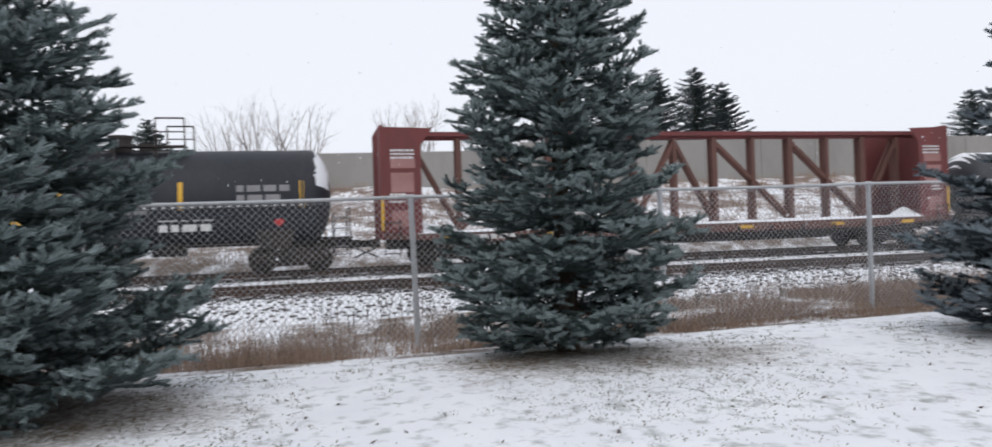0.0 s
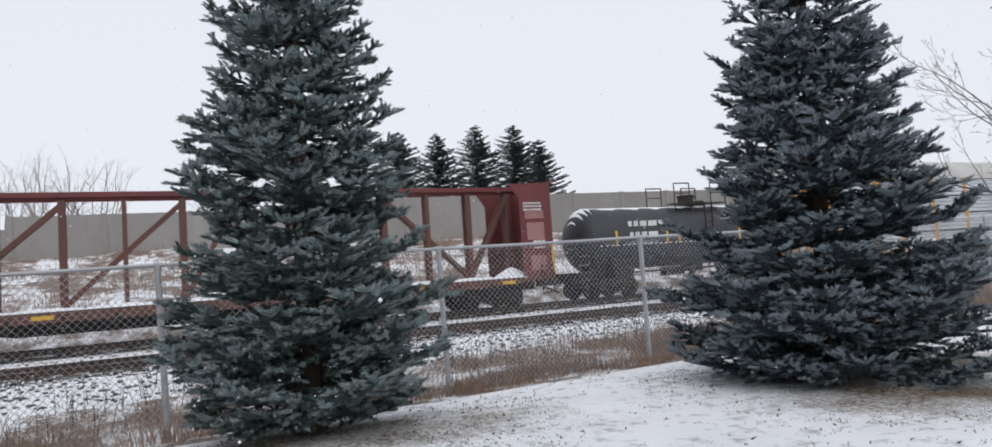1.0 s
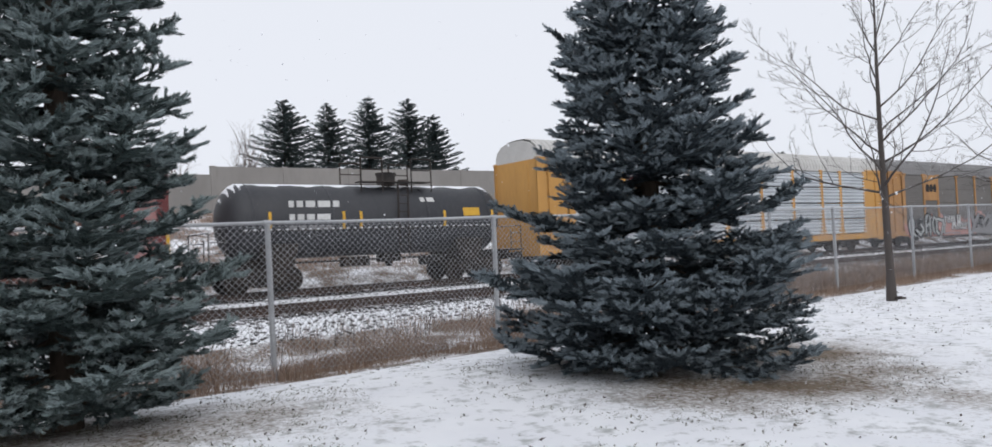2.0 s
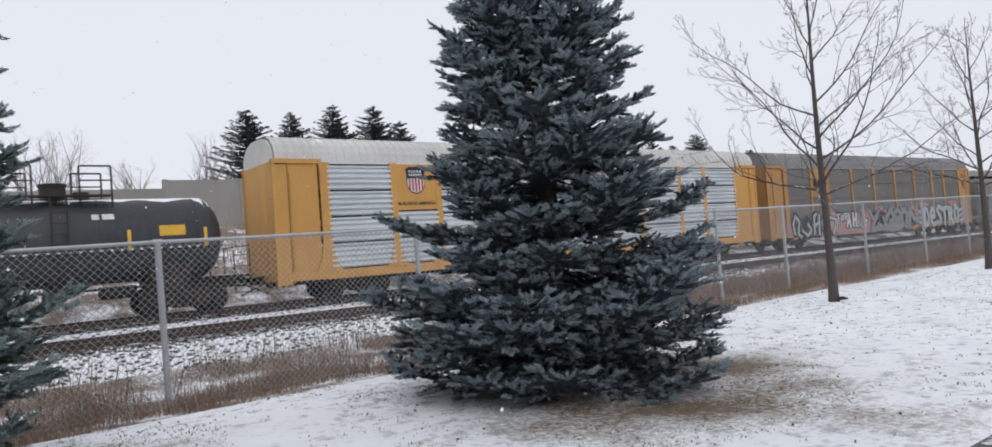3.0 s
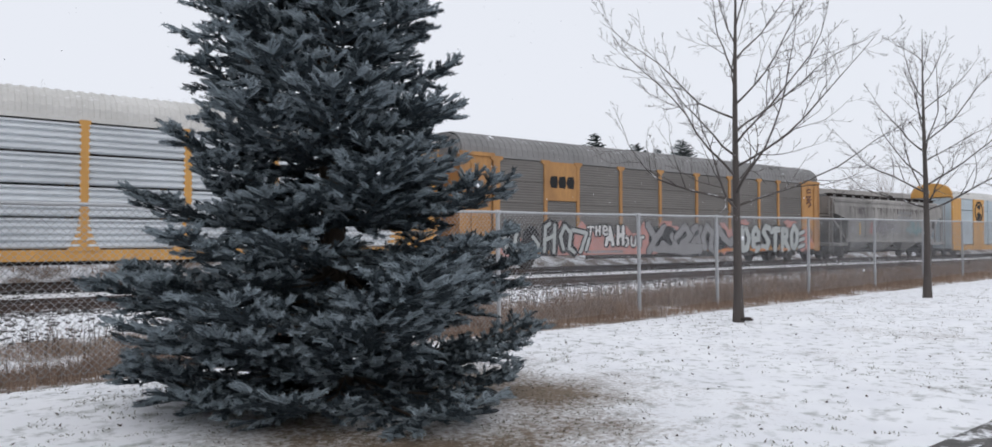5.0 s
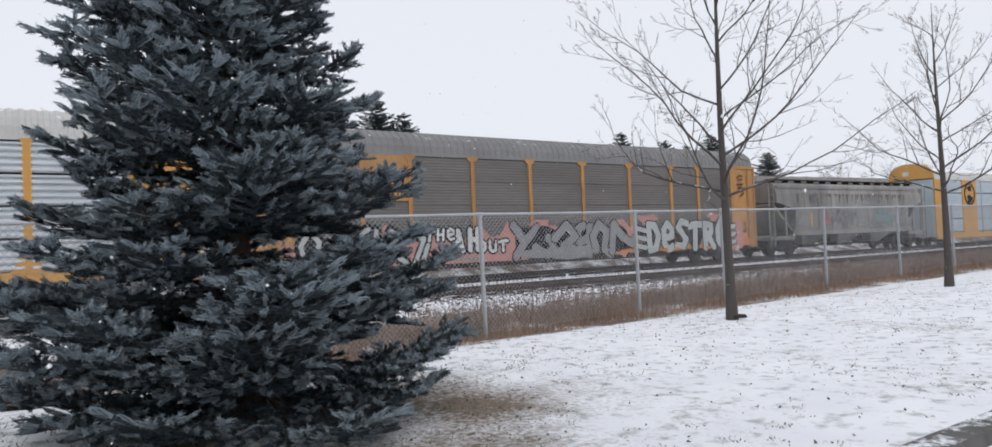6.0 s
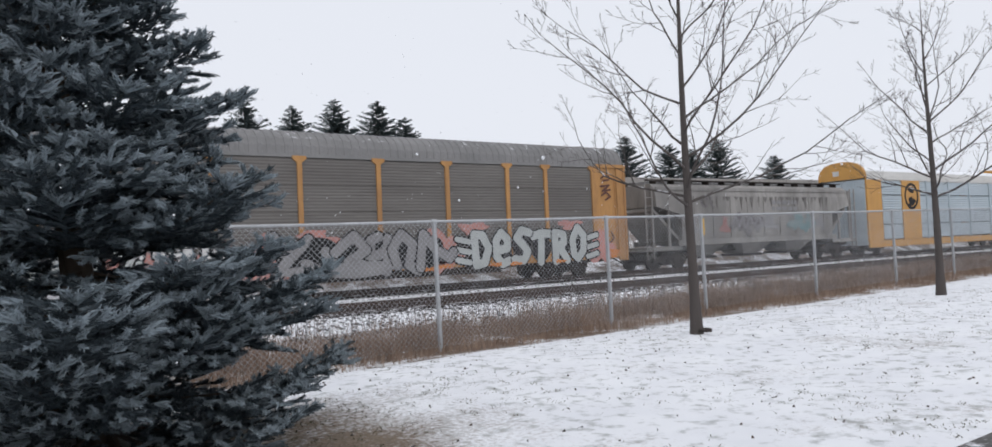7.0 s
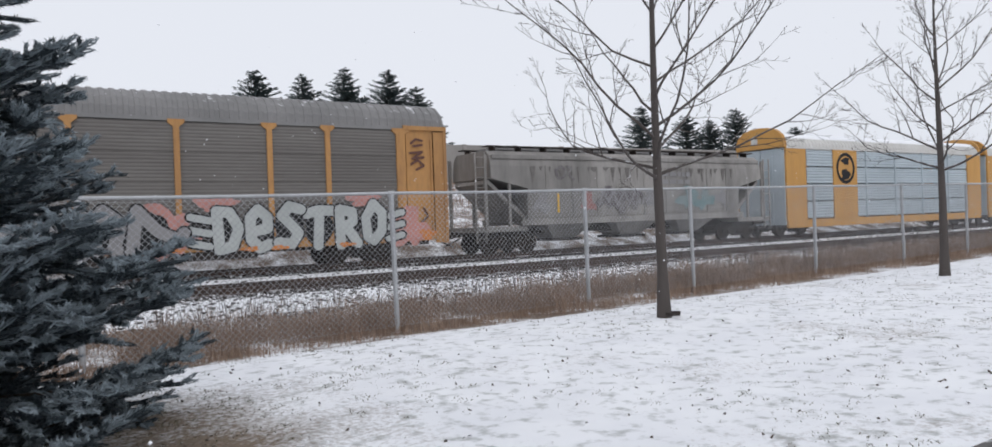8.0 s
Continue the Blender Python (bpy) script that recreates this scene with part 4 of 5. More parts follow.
def articulated(s0, label):
    """One unit of a newer car carrier: arched yellow ends, pale screens, snowy roof."""
    L, eave = 20.6, 4.6
    car = thing("articulated_autorack", label, "railway car", "freight train", at=(s0, TRACK_Y, RAIL))
    offs = [0.0, 1.75, 4.2, 7.3, 10.3, 13.3, 16.4, 18.85, 20.6]
    for side in (-1, 1):
        y = 1.5 * side
        part("side_sill", Shape().box(0.1, L - 0.1, y - 0.05, y + 0.05, 0.45, 0.85), "yellow", car)
        for k in range(8):
            a, b = offs[k] + 0.05, offs[k + 1] - 0.05
            if k in (0, 7):
                part("end_panel", Shape().box(a, b, y - 0.05, y + 0.05, 0.85, eave + 0.1), "yellow", car)
            else:
                for i in range(4):
                    za = 0.9 + 0.92 * i
                    part("screen", corrugated(a + (0.0 if k != 2 else 2.0), b, za + 0.03, za + 0.89, y, 0.15, 0.03 * (1 if side < 0 else -1)), "blue_panel", car)
        for k in range(2, 8):
            w = 0.12 if k != 2 else 0.55
            part("post", Shape().box(offs[k] - 0.1, offs[k] - 0.1 + (w if k != 2 else 2.2), y - 0.08, y + 0.06, 0.85, eave), "yellow" if k in (2, 7) else "blue_panel", car)
        part("roof_rail", Shape().box(0.1, L - 0.1, y - 0.06, y + 0.06, eave, eave + 0.12), "roof_white", car)
    pr = arch(1.52, eave, 5.72)
    for x in (0.05, L - 0.05):
        part("end_arch", Shape().loft([[(x - 0.12, a, b + 0.08) for a, b in pr], [(x + 0.12, a, b + 0.08) for a, b in pr]]), "yellow", car, "arched yellow end cap")
        part("end_door", Shape().box(x - 0.05, x + 0.05, -1.45, -0.02, 0.6, eave).box(x - 0.07, x + 0.02, -0.75, -0.68, 0.7, eave - 0.1), "blue_panel", car)
        part("end_door", Shape().box(x - 0.05, x + 0.05, 0.02, 1.45, 0.6, eave), "blue_panel", car)
    part("vent", Shape().box(-0.09, -0.075, 0.1, 0.5, 4.95, 5.25), "white", car)
    roof(car, 0.2, L - 0.2, 1.5, eave, 5.45, "roof_white")
    part("roof_snow", Shape().loft([[(x, a, b + 0.07) for a, b in arch(1.3, eave + 0.45, 5.42)] for x in (0.4, L - 0.4)]), "snow", car, smooth=True)
    ring = [[(5.2 + q * math.cos(i * math.tau / 28), yy, 3.6 + q * math.sin(i * math.tau / 28)) for i in range(28)] for q, yy in ((0.86, -1.585), (0.86, -1.592), (0.68, -1.592), (0.68, -1.585))]
    em = part("emblem_ring", Shape().loft(ring, caps=False), "ink", car, "dark round emblem")
    part("emblem_mark", blob(5.2, 3.25, 0.42, 0.3, -1.586, 4), "ink", em)
    part("emblem_mark", blob(5.2, 4.0, 0.36, 0.2, -1.586, 6), "ink", em)
    part("deck", Shape().box(0.2, L - 0.2, -1.4, 1.4, 0.7, 0.8), "iron", car)
    part("centre_sill", Shape().box(0.1, L - 0.1, -0.3, 0.3, 0.4, 0.7), "iron", car)
    for x in (0.3, L - 2.2):
        truck(car, x + 1.0)
    coupler(car, 0, -1), coupler(car, L, 1)
    CARS.append((car, s0))
    return car


# the train, from its head to its tail, placed as it stands at the start
t1_car = tank_car(-12.7, 13.2, 1.58, 2.48, "black tank car with yellow stripes and a railed top platform", "tank", 4.6, 8.75, 0.0, 2)
for x in (1.2, 5.3, 8.6, 12.2):
    skin_patch(t1_car, x, x + 0.14, -0.25, 0.3, 1.58, 2.48, "stripe", "stripe")
bars(t1_car, 10.3, 2.62, 2, 1.6, 0.2, 0.1, "mid", -1.585, 21)
bars(t1_car, 8.0, 1.75, 2, 1.6, 0.22, 0.1, "white", -1.41, 22)
bars(t1_car, 6.4, 2.0, 1, 1.4, 0.16, 0.1, "mid", -1.53, 23)
part("placard", Shape().prism([(11.55, 1.5), (11.72, 1.67), (11.55, 1.84), (11.38, 1.67)], -1.40, -1.39), "sign_red", t1_car, "red diamond placard")
part("placard_plate", Shape().box(3.7, 4.6, -1.50, -1.49, 1.65, 1.95), "stripe", t1_car, "dull yellow plate")

rows = []
for k in range(9):
    a = 0.25 + 0.14 * k
    wob = 0.05 * math.sin(k * 2.3)
    rows.append([(13.2 - px + 0.012, -(1.58 * q + 0.012) * math.sin(a), 2.48 + (1.58 * q + 0.012) * math.cos(a)) for px, q in ((0.10 + wob * 0.3, 0.5), (0.22, 0.72), (0.38, 0.88), (0.52 + wob, 0.965))])
part("frost_patch", Shape().loft(rows, closed=False, caps=False), "snow", t1_car, "frost on the tank's head", smooth=True)

centerbeam(2.06)

t2_car = tank_car(26.25, 11.1, 1.3, 2.42, "short faded black tank car with snow on top", "tank_grey", 4.9, 7.8, 0.34, 3)
for x in (1.4, 4.0, 4.65, 8.1, 10.3):
    skin_patch(t2_car, x, x + 0.10, -0.25, 0.22, 1.3, 2.42, "stripe", "stripe")
bars(t2_car, 2.1, 2.86, 1, 2.1, 0.22, 0.1, "white", -1.245, 31)
bars(t2_car, 2.1, 2.42, 1, 1.6, 0.2, 0.1, "white", -1.312, 32)
bars(t2_car, 2.1, 2.1, 1, 1.5, 0.14, 0.1, "mid", -1.285, 33)
skin_patch(t2_car, 9.0, 9.75, 0.05, 0.3, 1.3, 2.42, "stripe", "notice")
skin_patch(t2_car, 7.2, 7.8, 0.5, 0.65, 1.3, 2.42, "white", "notice")

up_car = autorack(38.75, "yellow three-level car carrier with bright ribbed screens", "panel", "yellow", "roof_white", 0.19, 0.09, 0.24, 0.34, 0.03)
shield(up_car, 5.5, 4.12, 0.80, 0.95, -1.562)
me = lettering("BUILDING AMERICA", 0.172, 0.004, spacing=1.05)
me.materials.append(M["ink"])
part("slogan", me, "ink", up_car, "black slogan lettering", at=(5.5, -1.564, 3.2))
part("marking_board", Shape().box(8.1, 11.2, -1.562, -1.552, 0.76, 1.0), "ink", up_car)
bars(up_car, 8.2, 0.81, 1, 2.9, 0.14, 0.1, "white", -1.563, 41)

csx_car = autorack(66.95, "grimy grey three-level car carrier with yellow posts and graffiti", "grimy", "old_yellow", "roof_grey", 0.11, 0.012, 0.17, 0.02, 0.16)
for k in range(3):
    part("emblem_block", Shape().prism([(4.85 + 0.5 * k, 3.6), (5.2 + 0.5 * k, 3.56), (5.27 + 0.5 * k, 3.85), (5.2 + 0.5 * k, 4.12), (4.85 + 0.5 * k, 4.08), (4.78 + 0.5 * k, 3.84)], -1.567, -1.561), "ink", csx_car)
rnd = random.Random(17)
top = [(5.0 + 0.42 * i, 1.75 + 0.28 * math.sin(i * 1.9) + rnd.uniform(-0.12, 0.22)) for i in range(17)]
part("graffiti_ground", Shape().prism([(4.8, 0.62), (11.9, 0.60)] + top[::-1], -1.586, -1.583), "pink", csx_car, "broad pink sprayed ground")
for i, (x, z, rx, rz) in enumerate(((17.5, 1.35, 0.85, 0.75), (16.9, 1.0, 0.9, 0.45), (19.0, 2.15, 0.6, 0.28), (25.6, 1.2, 0.7, 0.7), (15.3, 1.6, 0.9, 0.35), (12.6, 1.9, 0.8, 0.3), (2.4, 1.1, 0.8, 0.4), (23.8, 2.25, 0.6, 0.2))):
    part("graffiti_patch", blob(x, z, rx, rz, -1.585, i + 60, rough=0.5), "pink", csx_car, "pink sprayed patch")
for i, (x, z, rx, rz) in enumerate(((16.9, 0.75, 0.9, 0.14), (26.3, 0.95, 0.3, 0.2))):
    part("graffiti_patch", blob(x, z, rx, rz, -1.590, i + 90, rough=0.5), "orange", csx_car)
graffiti_letters(csx_car, "DESTRO", 21.75, 1.38, 1.05, 1.50, 0.98, -1.60, "chalk", "ink", 4, thick=0.34, rim=0.10)
for i, x in enumerate((19.95, 20.9, 23.2)):
    part("graffiti_patch", blob(x, 0.72, 0.3, 0.07, -1.632, i + 95, rough=0.4), "orange", csx_car)
for k, x in ((-1, 18.75), (1, 24.75)):
    lines = [[(x, z), (x + k * 0.55, z + 0.12)] for z in (0.85, 1.25, 1.65)]
    part("graffiti_outline", fat_strokes(lines, 0.34, -1.598), "ink", csx_car)
    part("graffiti_fill", fat_strokes(lines, 0.22, -1.602), "chalk", csx_car)
graffiti_letters(csx_car, "THE", 7.7, 1.72, 0.46, 0.5, 0.46, -1.60, "white", "ink", 8, thick=0.10, rim=0.14, back=False)
graffiti_letters(csx_car, "AH", 8.85, 1.48, 0.66, 0.95, 0.70, -1.60, "white", "ink", 9, thick=0.20, rim=0.16, back=False)
graffiti_letters(csx_car, "OUT", 10.1, 1.22, 0.48, 0.5, 0.50, -1.60, "white", "ink", 10, thick=0.12, rim=0.14, back=False)
bars(csx_car, 7.0, 0.68, 1, 2.4, 0.13, 0.05, "mid", -1.592, 46)
graffiti_letters(csx_car, ("/1", "/5", "/2", "/3", "/6", "/4"), 14.4, 1.36, 1.25, 1.45, 1.05, -1.60, "mid", "ink", 13, thick=0.36, rim=0.11)
part("graffiti_patch", blob(13.6, 0.82, 2.2, 0.26, -1.640, 77, rough=0.3), "mid", csx_car)
graffiti_letters(csx_car, ("/6", "/5", "/3", "/6"), 4.2, 1.35, 1.0, 1.35, 1.05, -1.60, "chalk", "ink", 21, thick=0.17, rim=0.30)
part("graffiti_outline", fat_strokes([[(6.1, 1.75), (7.0, 1.6), (6.6, 0.75)], [(7.15, 1.35), (6.95, 0.85)]], 0.32, -1.60), "ink", csx_car)
part("graffiti_fill", fat_strokes([[(6.1, 1.75), (7.0, 1.6), (6.6, 0.75)], [(7.15, 1.35), (6.95, 0.85)]], 0.17, -1.604), "chalk", csx_car)
part("lower_sill", Shape().box(7.0, 20.2, -1.575, -1.50, 0.42, 0.62), "iron", csx_car, "dark lower edge of the frame")
for lines in ([[(25.75, 4.25), (25.95, 4.4), (26.2, 4.35)], [(25.85, 4.15), (26.2, 4.2)]], [[(25.7, 3.9), (26.2, 3.95), (25.8, 3.7), (26.25, 3.75)]], [[(25.75, 3.5), (26.0, 3.65), (26.25, 3.45), (25.95, 3.3)]],
              [[(26.2, 1.9), (26.35, 1.6), (26.1, 1.4), (26.3, 1.15)]]):
    part("graffiti_tag", fat_strokes(lines, 0.085, -1.56), "brown", csx_car, "brown scrawl on the end door")

hopper_car(95.3)
articulated(114.1, "yellow and pale blue articulated car carrier with snowy roof")
articulated(135.6, "trailing unit of the articulated yellow car carrier")


# ---- chain-link fence ----
def build_fence():
    fence = thing("chain_link_fence", "tall galvanised chain-link fence with a top rail", "fence")
    posts = [-17.6, -12.8, -8.0, -3.2, 1.5, 5.9, 10.4, 15.4, 20.1, 23.6, 29.0, 34.2, 39.0, 43.8, 48.6, 53.4, 58.2, 63.0, 67.8, 72.6, 77.4, 82.2, 87.0]
    top = 1.93
    for x in posts:
        s = Shape()
        z0 = ground_z(x, fence_y(x)) - 0.1
        s.tube((0, 0, z0), (0, 0, top - 0.03), 0.046, 14)
        s.tube((0, 0, top - 0.05), (0, 0, top - 0.01), 0.05, 14)
        p = part("post", s, "galv", fence, at=(x, fence_y(x), 0), smooth=True)
        lean = 0.012 * math.sin(x * 3.1)
        p.rotation_euler = (0, lean, 0)
        part("post_cap", Shape().tube((-0.06, 0, top + 0.01), (0.06, 0, top + 0.01), 0.043, 12).tube((0, 0, top - 0.06), (0, 0, top + 0.05), 0.047, 12, 0.03), "galv", p)
    for a, b in zip(posts, posts[1:]):
        sag = 0.012
        s = Shape()
        pts = [(a + (b - a) * k / 4, fence_y(a + (b - a) * k / 4), top + 0.01 - sag * (1 - (k / 2 - 1) ** 2)) for k in range(5)]
        for p, q in zip(pts, pts[1:]):
            s.tube(p, q, 0.029, 10, caps=False)
        part("top_rail", s, "galv", fence, smooth=True)
    # woven wire: two families of slanting strands, each bent round the other in a slight zigzag
    verts, faces = [], []
    pitch, r = 0.105, 0.0042
    x0, x1 = posts[0], 60.0
    h = 2.42
    count = int((x1 - x0 + h) / pitch)
    for fam in (1, -1):
        for i in range(count):
            xb = x0 - h + i * pitch if fam > 0 else x0 + i * pitch
            xt = xb + fam * h
            lo, hi = 0.0, 1.0
            if fam > 0 and xb < x0:
                lo = (x0 - xb) / h
            if fam < 0 and xt < x0:
                hi = (xb - x0) / h
            xa, xc = xb + (xt - xb) * lo, xb + (xt - xb) * hi
            za, zc = top - h + h * lo, top - h + h * hi
            k = len(verts)
            for x, z in ((xa, za), (xc, zc)):
                y = fence_y(x) - 0.045 + fam * 0.0035
                for a in range(3):
                    verts.append((x + r * math.cos(a * 2.094) * 0.7, y + r * math.sin(a * 2.094), z - fam * r * math.cos(a * 2.094) * 0.7))
            for a in range(3):
                b = (a + 1) % 3
                faces.append((k + a, k + b, k + 3 + b, k + 3 + a))
    me = big_mesh("wire_mesh", verts, faces, 4)
    me.materials.append(M["wire"])
    o = part("wire_mesh", me, "wire", fence)
    o["kind"] = "stuff"
    for z in (top - h + 0.03, top - 0.06):
        s = Shape()
        for a, b in zip(posts, posts[1:]):
            s.tube((a, fence_y(a) - 0.05, z), (b, fence_y(b) - 0.05, z), 0.003, 4, caps=False)
        part("tension_wire", s, "wire", fence)


build_fence()


# ---- spruces: whorls of limbs with flat sprays of needle-covered twigs ----
def spruce(name, x, y, height, radius, power, seed, label, squash=1.0, first=0.3, density=1.0, shaded_old="green_needles", lit_fresh="green_tips", lean=(0.0, 0.0)):
    rnd = np.random.RandomState(seed)
    z0 = ground_z(x, y)
    tree = thing(name, label, "tree", "spruces on the lawn", at=(x, y, z0))
    s = Shape()
    prev, steps = None, 10
    for i in range(steps):
        a, b = height * i / steps, height * (i + 1) / steps
        ra, rb = 0.13 * (1 - i / steps) ** 0.8 + 0.01, 0.13 * (1 - (i + 1) / steps) ** 0.8 + 0.008
        s.tube((lean[0] * a, lean[1] * a, a - (0.1 if i == 0 else 0)), (lean[0] * b, lean[1] * b, b), ra, 10, rb, caps=i in (0, steps - 1))
    part("trunk", s, "bark", tree, smooth=True)
    segs = []    # twig stretches: start, end, brush radius, young or not
    stems = []   # limbs: points and radii
    up = np.array([0, 0, 1.0])

    def rad_at(z):
        u = z / height
        return radius * min(1.0, 0.70 + 2.4 * u) * max(1 - u, 0.0) ** power

    def shoot(a, b, young):
        segs.append((a, b, 0.033 * rnd.uniform(0.85, 1.2), young))

    z = first
    while z < height * 0.985:
        u = z / height
        n = int(round((8.0 if u < 0.6 else 6.6) * density))
        start = rnd.uniform(0, 6.28)
        shelf = rnd.uniform(0.86, 1.1)
        for k in range(n):
            ang = start + k * 2 * math.pi / n + rnd.uniform(-0.32, 0.32)
            L = max(rad_at(z) * min(shelf * rnd.choice([rnd.uniform(0.6, 0.82), rnd.uniform(0.8, 0.95), rnd.uniform(0.92, 1.12)]), 1.05), 0.1)
            out = np.array([math.cos(ang), math.sin(ang) * squash, 0])
            side = np.array([-math.sin(ang), math.cos(ang), 0])
            rise = -0.05 + 0.34 * u + rnd.uniform(-0.07, 0.07)
            droop = rnd.uniform(0.12, 0.28)
            lift = rnd.uniform(-0.05, 0.05)
            m = max(int(L / 0.10), 2)
            pts = []
            for i in range(m + 1):
                q = i / m
                pts.append(np.array([lean[0] * z, lean[1] * z, z + lift]) + out * L * q + up * L * (rise * q - droop * math.sin(q * 3.0) * 0.5 + 0.08 * q ** 3) + side * 0.06 * L * math.sin(q * 3 + k))
            stems.append((pts, 0.022 * (0.35 + L / radius), 0.004))
            tip = (pts[-1] - pts[-2]) / np.linalg.norm(pts[-1] - pts[-2])
            for w in (-0.9, -0.4, 0.1, 0.5, 0.95):
                shoot(pts[-1], pts[-1] + (tip * 0.8 + side * w) * rnd.uniform(0.09, 0.15) + up * rnd.uniform(-0.02, 0.06), 1)
            for i in range(1, m + 1):
                q = i / m
                if q < 0.2:
                    continue
                d = pts[i] - pts[i - 1]
                d /= np.linalg.norm(d)
                shoot(pts[i - 1], pts[i], 0)
                for sd in (-1, 1):
                    ln = min((0.15 + 0.36 * L * (1.02 - q) ** 0.4 * min(1, q * 2.0)) * rnd.uniform(0.55, 1.15), 0.60)
                    v = d * rnd.uniform(0.35, 0.75) + side * sd * rnd.uniform(0.65, 0.95) + up * rnd.uniform(-0.22, 0.16)
                    v /= np.linalg.norm(v)
                    across = np.array([v[1], -v[0], 0])
                    cur = pts[i] - d * rnd.uniform(0, 0.06)
                    parts_n = max(int(ln / 0.105), 1)
                    # pale, lit-looking shoots grow likelier towards the limb's end
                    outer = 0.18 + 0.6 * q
                    for w in range(parts_n):
                        nxt = cur + v * (ln / parts_n) + up * rnd.uniform(-0.012, 0.02)
                        shoot(cur, nxt, 0)
                        # finger-like side shoots, most of them in the plane of the spray
                        for s2 in (-1, 1):
                            if rnd.rand() < 0.9:
                                v2 = v * 0.65 + across * s2 * rnd.uniform(0.4, 0.9) + up * rnd.uniform(-0.15, 0.6)
                                v2 /= np.linalg.norm(v2)
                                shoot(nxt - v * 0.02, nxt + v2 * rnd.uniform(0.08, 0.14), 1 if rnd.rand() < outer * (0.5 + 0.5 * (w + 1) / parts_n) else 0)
                        cur = nxt
                    shoot(cur, cur + v * rnd.uniform(0.07, 0.13) + up * rnd.uniform(0, 0.03), 1)
        z += (0.245 + 0.08 * u) * rnd.uniform(0.8, 1.2)
    # limbs
    s = Shape()
    for pts, r0, r1 in stems:
        m = len(pts) - 1
        step = max(m // 3, 1)
        for i in range(0, m, step):
            j = min(i + step, m)
            s.tube(pts[i], pts[j], r0 + (r1 - r0) * i / m, 4, r0 + (r1 - r0) * j / m, caps=False)
    part("limb_wood", s, "bark", tree)["kind"] = "stuff"
    # needles, each a narrow triangle leaning forward round its twig
    A = np.array([g[0] for g in segs])
    B = np.array([g[1] for g in segs])
    R = np.array([g[2] for g in segs])
    D = B - A
    ln = np.linalg.norm(D, axis=1)
    num = np.maximum((ln * 190).astype(int), 14)
    idx = np.repeat(np.arange(len(segs)), num)
    N = len(idx)
    q = rnd.rand(N)
    a = rnd.rand(N) * 2 * math.pi
    d = (D / ln[:, None])[idx]
    ref = np.where(np.abs(d[:, 2:3]) > 0.9, np.array([[1.0, 0, 0]]), np.array([[0, 0, 1.0]]))
    u1 = np.cross(d, ref)
    u1 /= np.linalg.norm(u1, axis=1)[:, None]
    u2 = np.cross(u1, d)
    rad = u1 * np.cos(a)[:, None] + u2 * np.sin(a)[:, None]
    base = A[idx] + D[idx] * q[:, None]
    tipv = rad * (R[idx] * rnd.uniform(0.75, 1.15, N))[:, None] + d * (R[idx] * rnd.uniform(0.4, 1.0, N))[:, None]
    tang = np.cross(rad, d) * 0.0062
    V = np.empty((N, 3, 3))
    V[:, 0] = base + tang
    V[:, 1] = base - tang
    V[:, 2] = base + tipv
    # the dense inner brush of each shoot: a tapered three-sided spindle
    ds = D / ln[:, None]
    ref = np.where(np.abs(ds[:, 2:3]) > 0.9, np.array([[1.0, 0, 0]]), np.array([[0, 0, 1.0]]))
    e1 = np.cross(ds, ref)
    e1 /= np.linalg.norm(e1, axis=1)[:, None]
    e2 = np.cross(e1, ds)
    tips = B + ds * (R * 0.4)[:, None]
    C = np.empty((len(segs), 6, 3, 3))
    ring0 = [A + (e1 * math.cos(k * 2.0944) + e2 * math.sin(k * 2.0944)) * (R * 0.5)[:, None] for k in range(3)]
    ring1 = [A + D * 0.8 + (e1 * math.cos(k * 2.0944) + e2 * math.sin(k * 2.0944)) * (R * 0.55)[:, None] for k in range(3)]
    for k in range(3):
        j = (k + 1) % 3
        C[:, 2 * k, 0], C[:, 2 * k, 1], C[:, 2 * k, 2] = ring0[k], ring0[j], ring1[k]
        C[:, 2 * k + 1, 0], C[:, 2 * k + 1, 1], C[:, 2 * k + 1, 2] = ring0[j], ring1[j], tips
    V = np.concatenate([V, C.reshape(-1, 3, 3)])
    lit_fresh_seg = np.array([g[3] for g in segs]) > 0
    young = np.concatenate([lit_fresh_seg[idx], np.repeat(lit_fresh_seg, 6)])
    # painted contrast: shaded colour inside the crown, skylit colour on young outer shoots
    for nm, keep, mat, lab in (("crown", ~young, shaded_old, "dense blue-green needles, darkened in colour as crown shade"), ("young_growth", young, lit_fresh, "blue-grey young shoot tips, paled further as if skylit")):
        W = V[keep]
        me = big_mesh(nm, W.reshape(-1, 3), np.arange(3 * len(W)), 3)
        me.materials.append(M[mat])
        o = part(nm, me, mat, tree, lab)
        o["kind"] = "stuff"
    return tree


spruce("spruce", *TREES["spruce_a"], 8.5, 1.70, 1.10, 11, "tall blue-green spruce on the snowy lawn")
spruce("spruce", *TREES["spruce_b"], 7.2, 2.30, 1.18, 23, "broad dense blue spruce with bare earth beneath", density=1.1, shaded_old="needles", lit_fresh="needle_tips", lean=(-0.08, -0.08))
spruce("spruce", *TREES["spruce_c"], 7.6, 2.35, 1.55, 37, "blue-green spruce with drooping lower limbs")


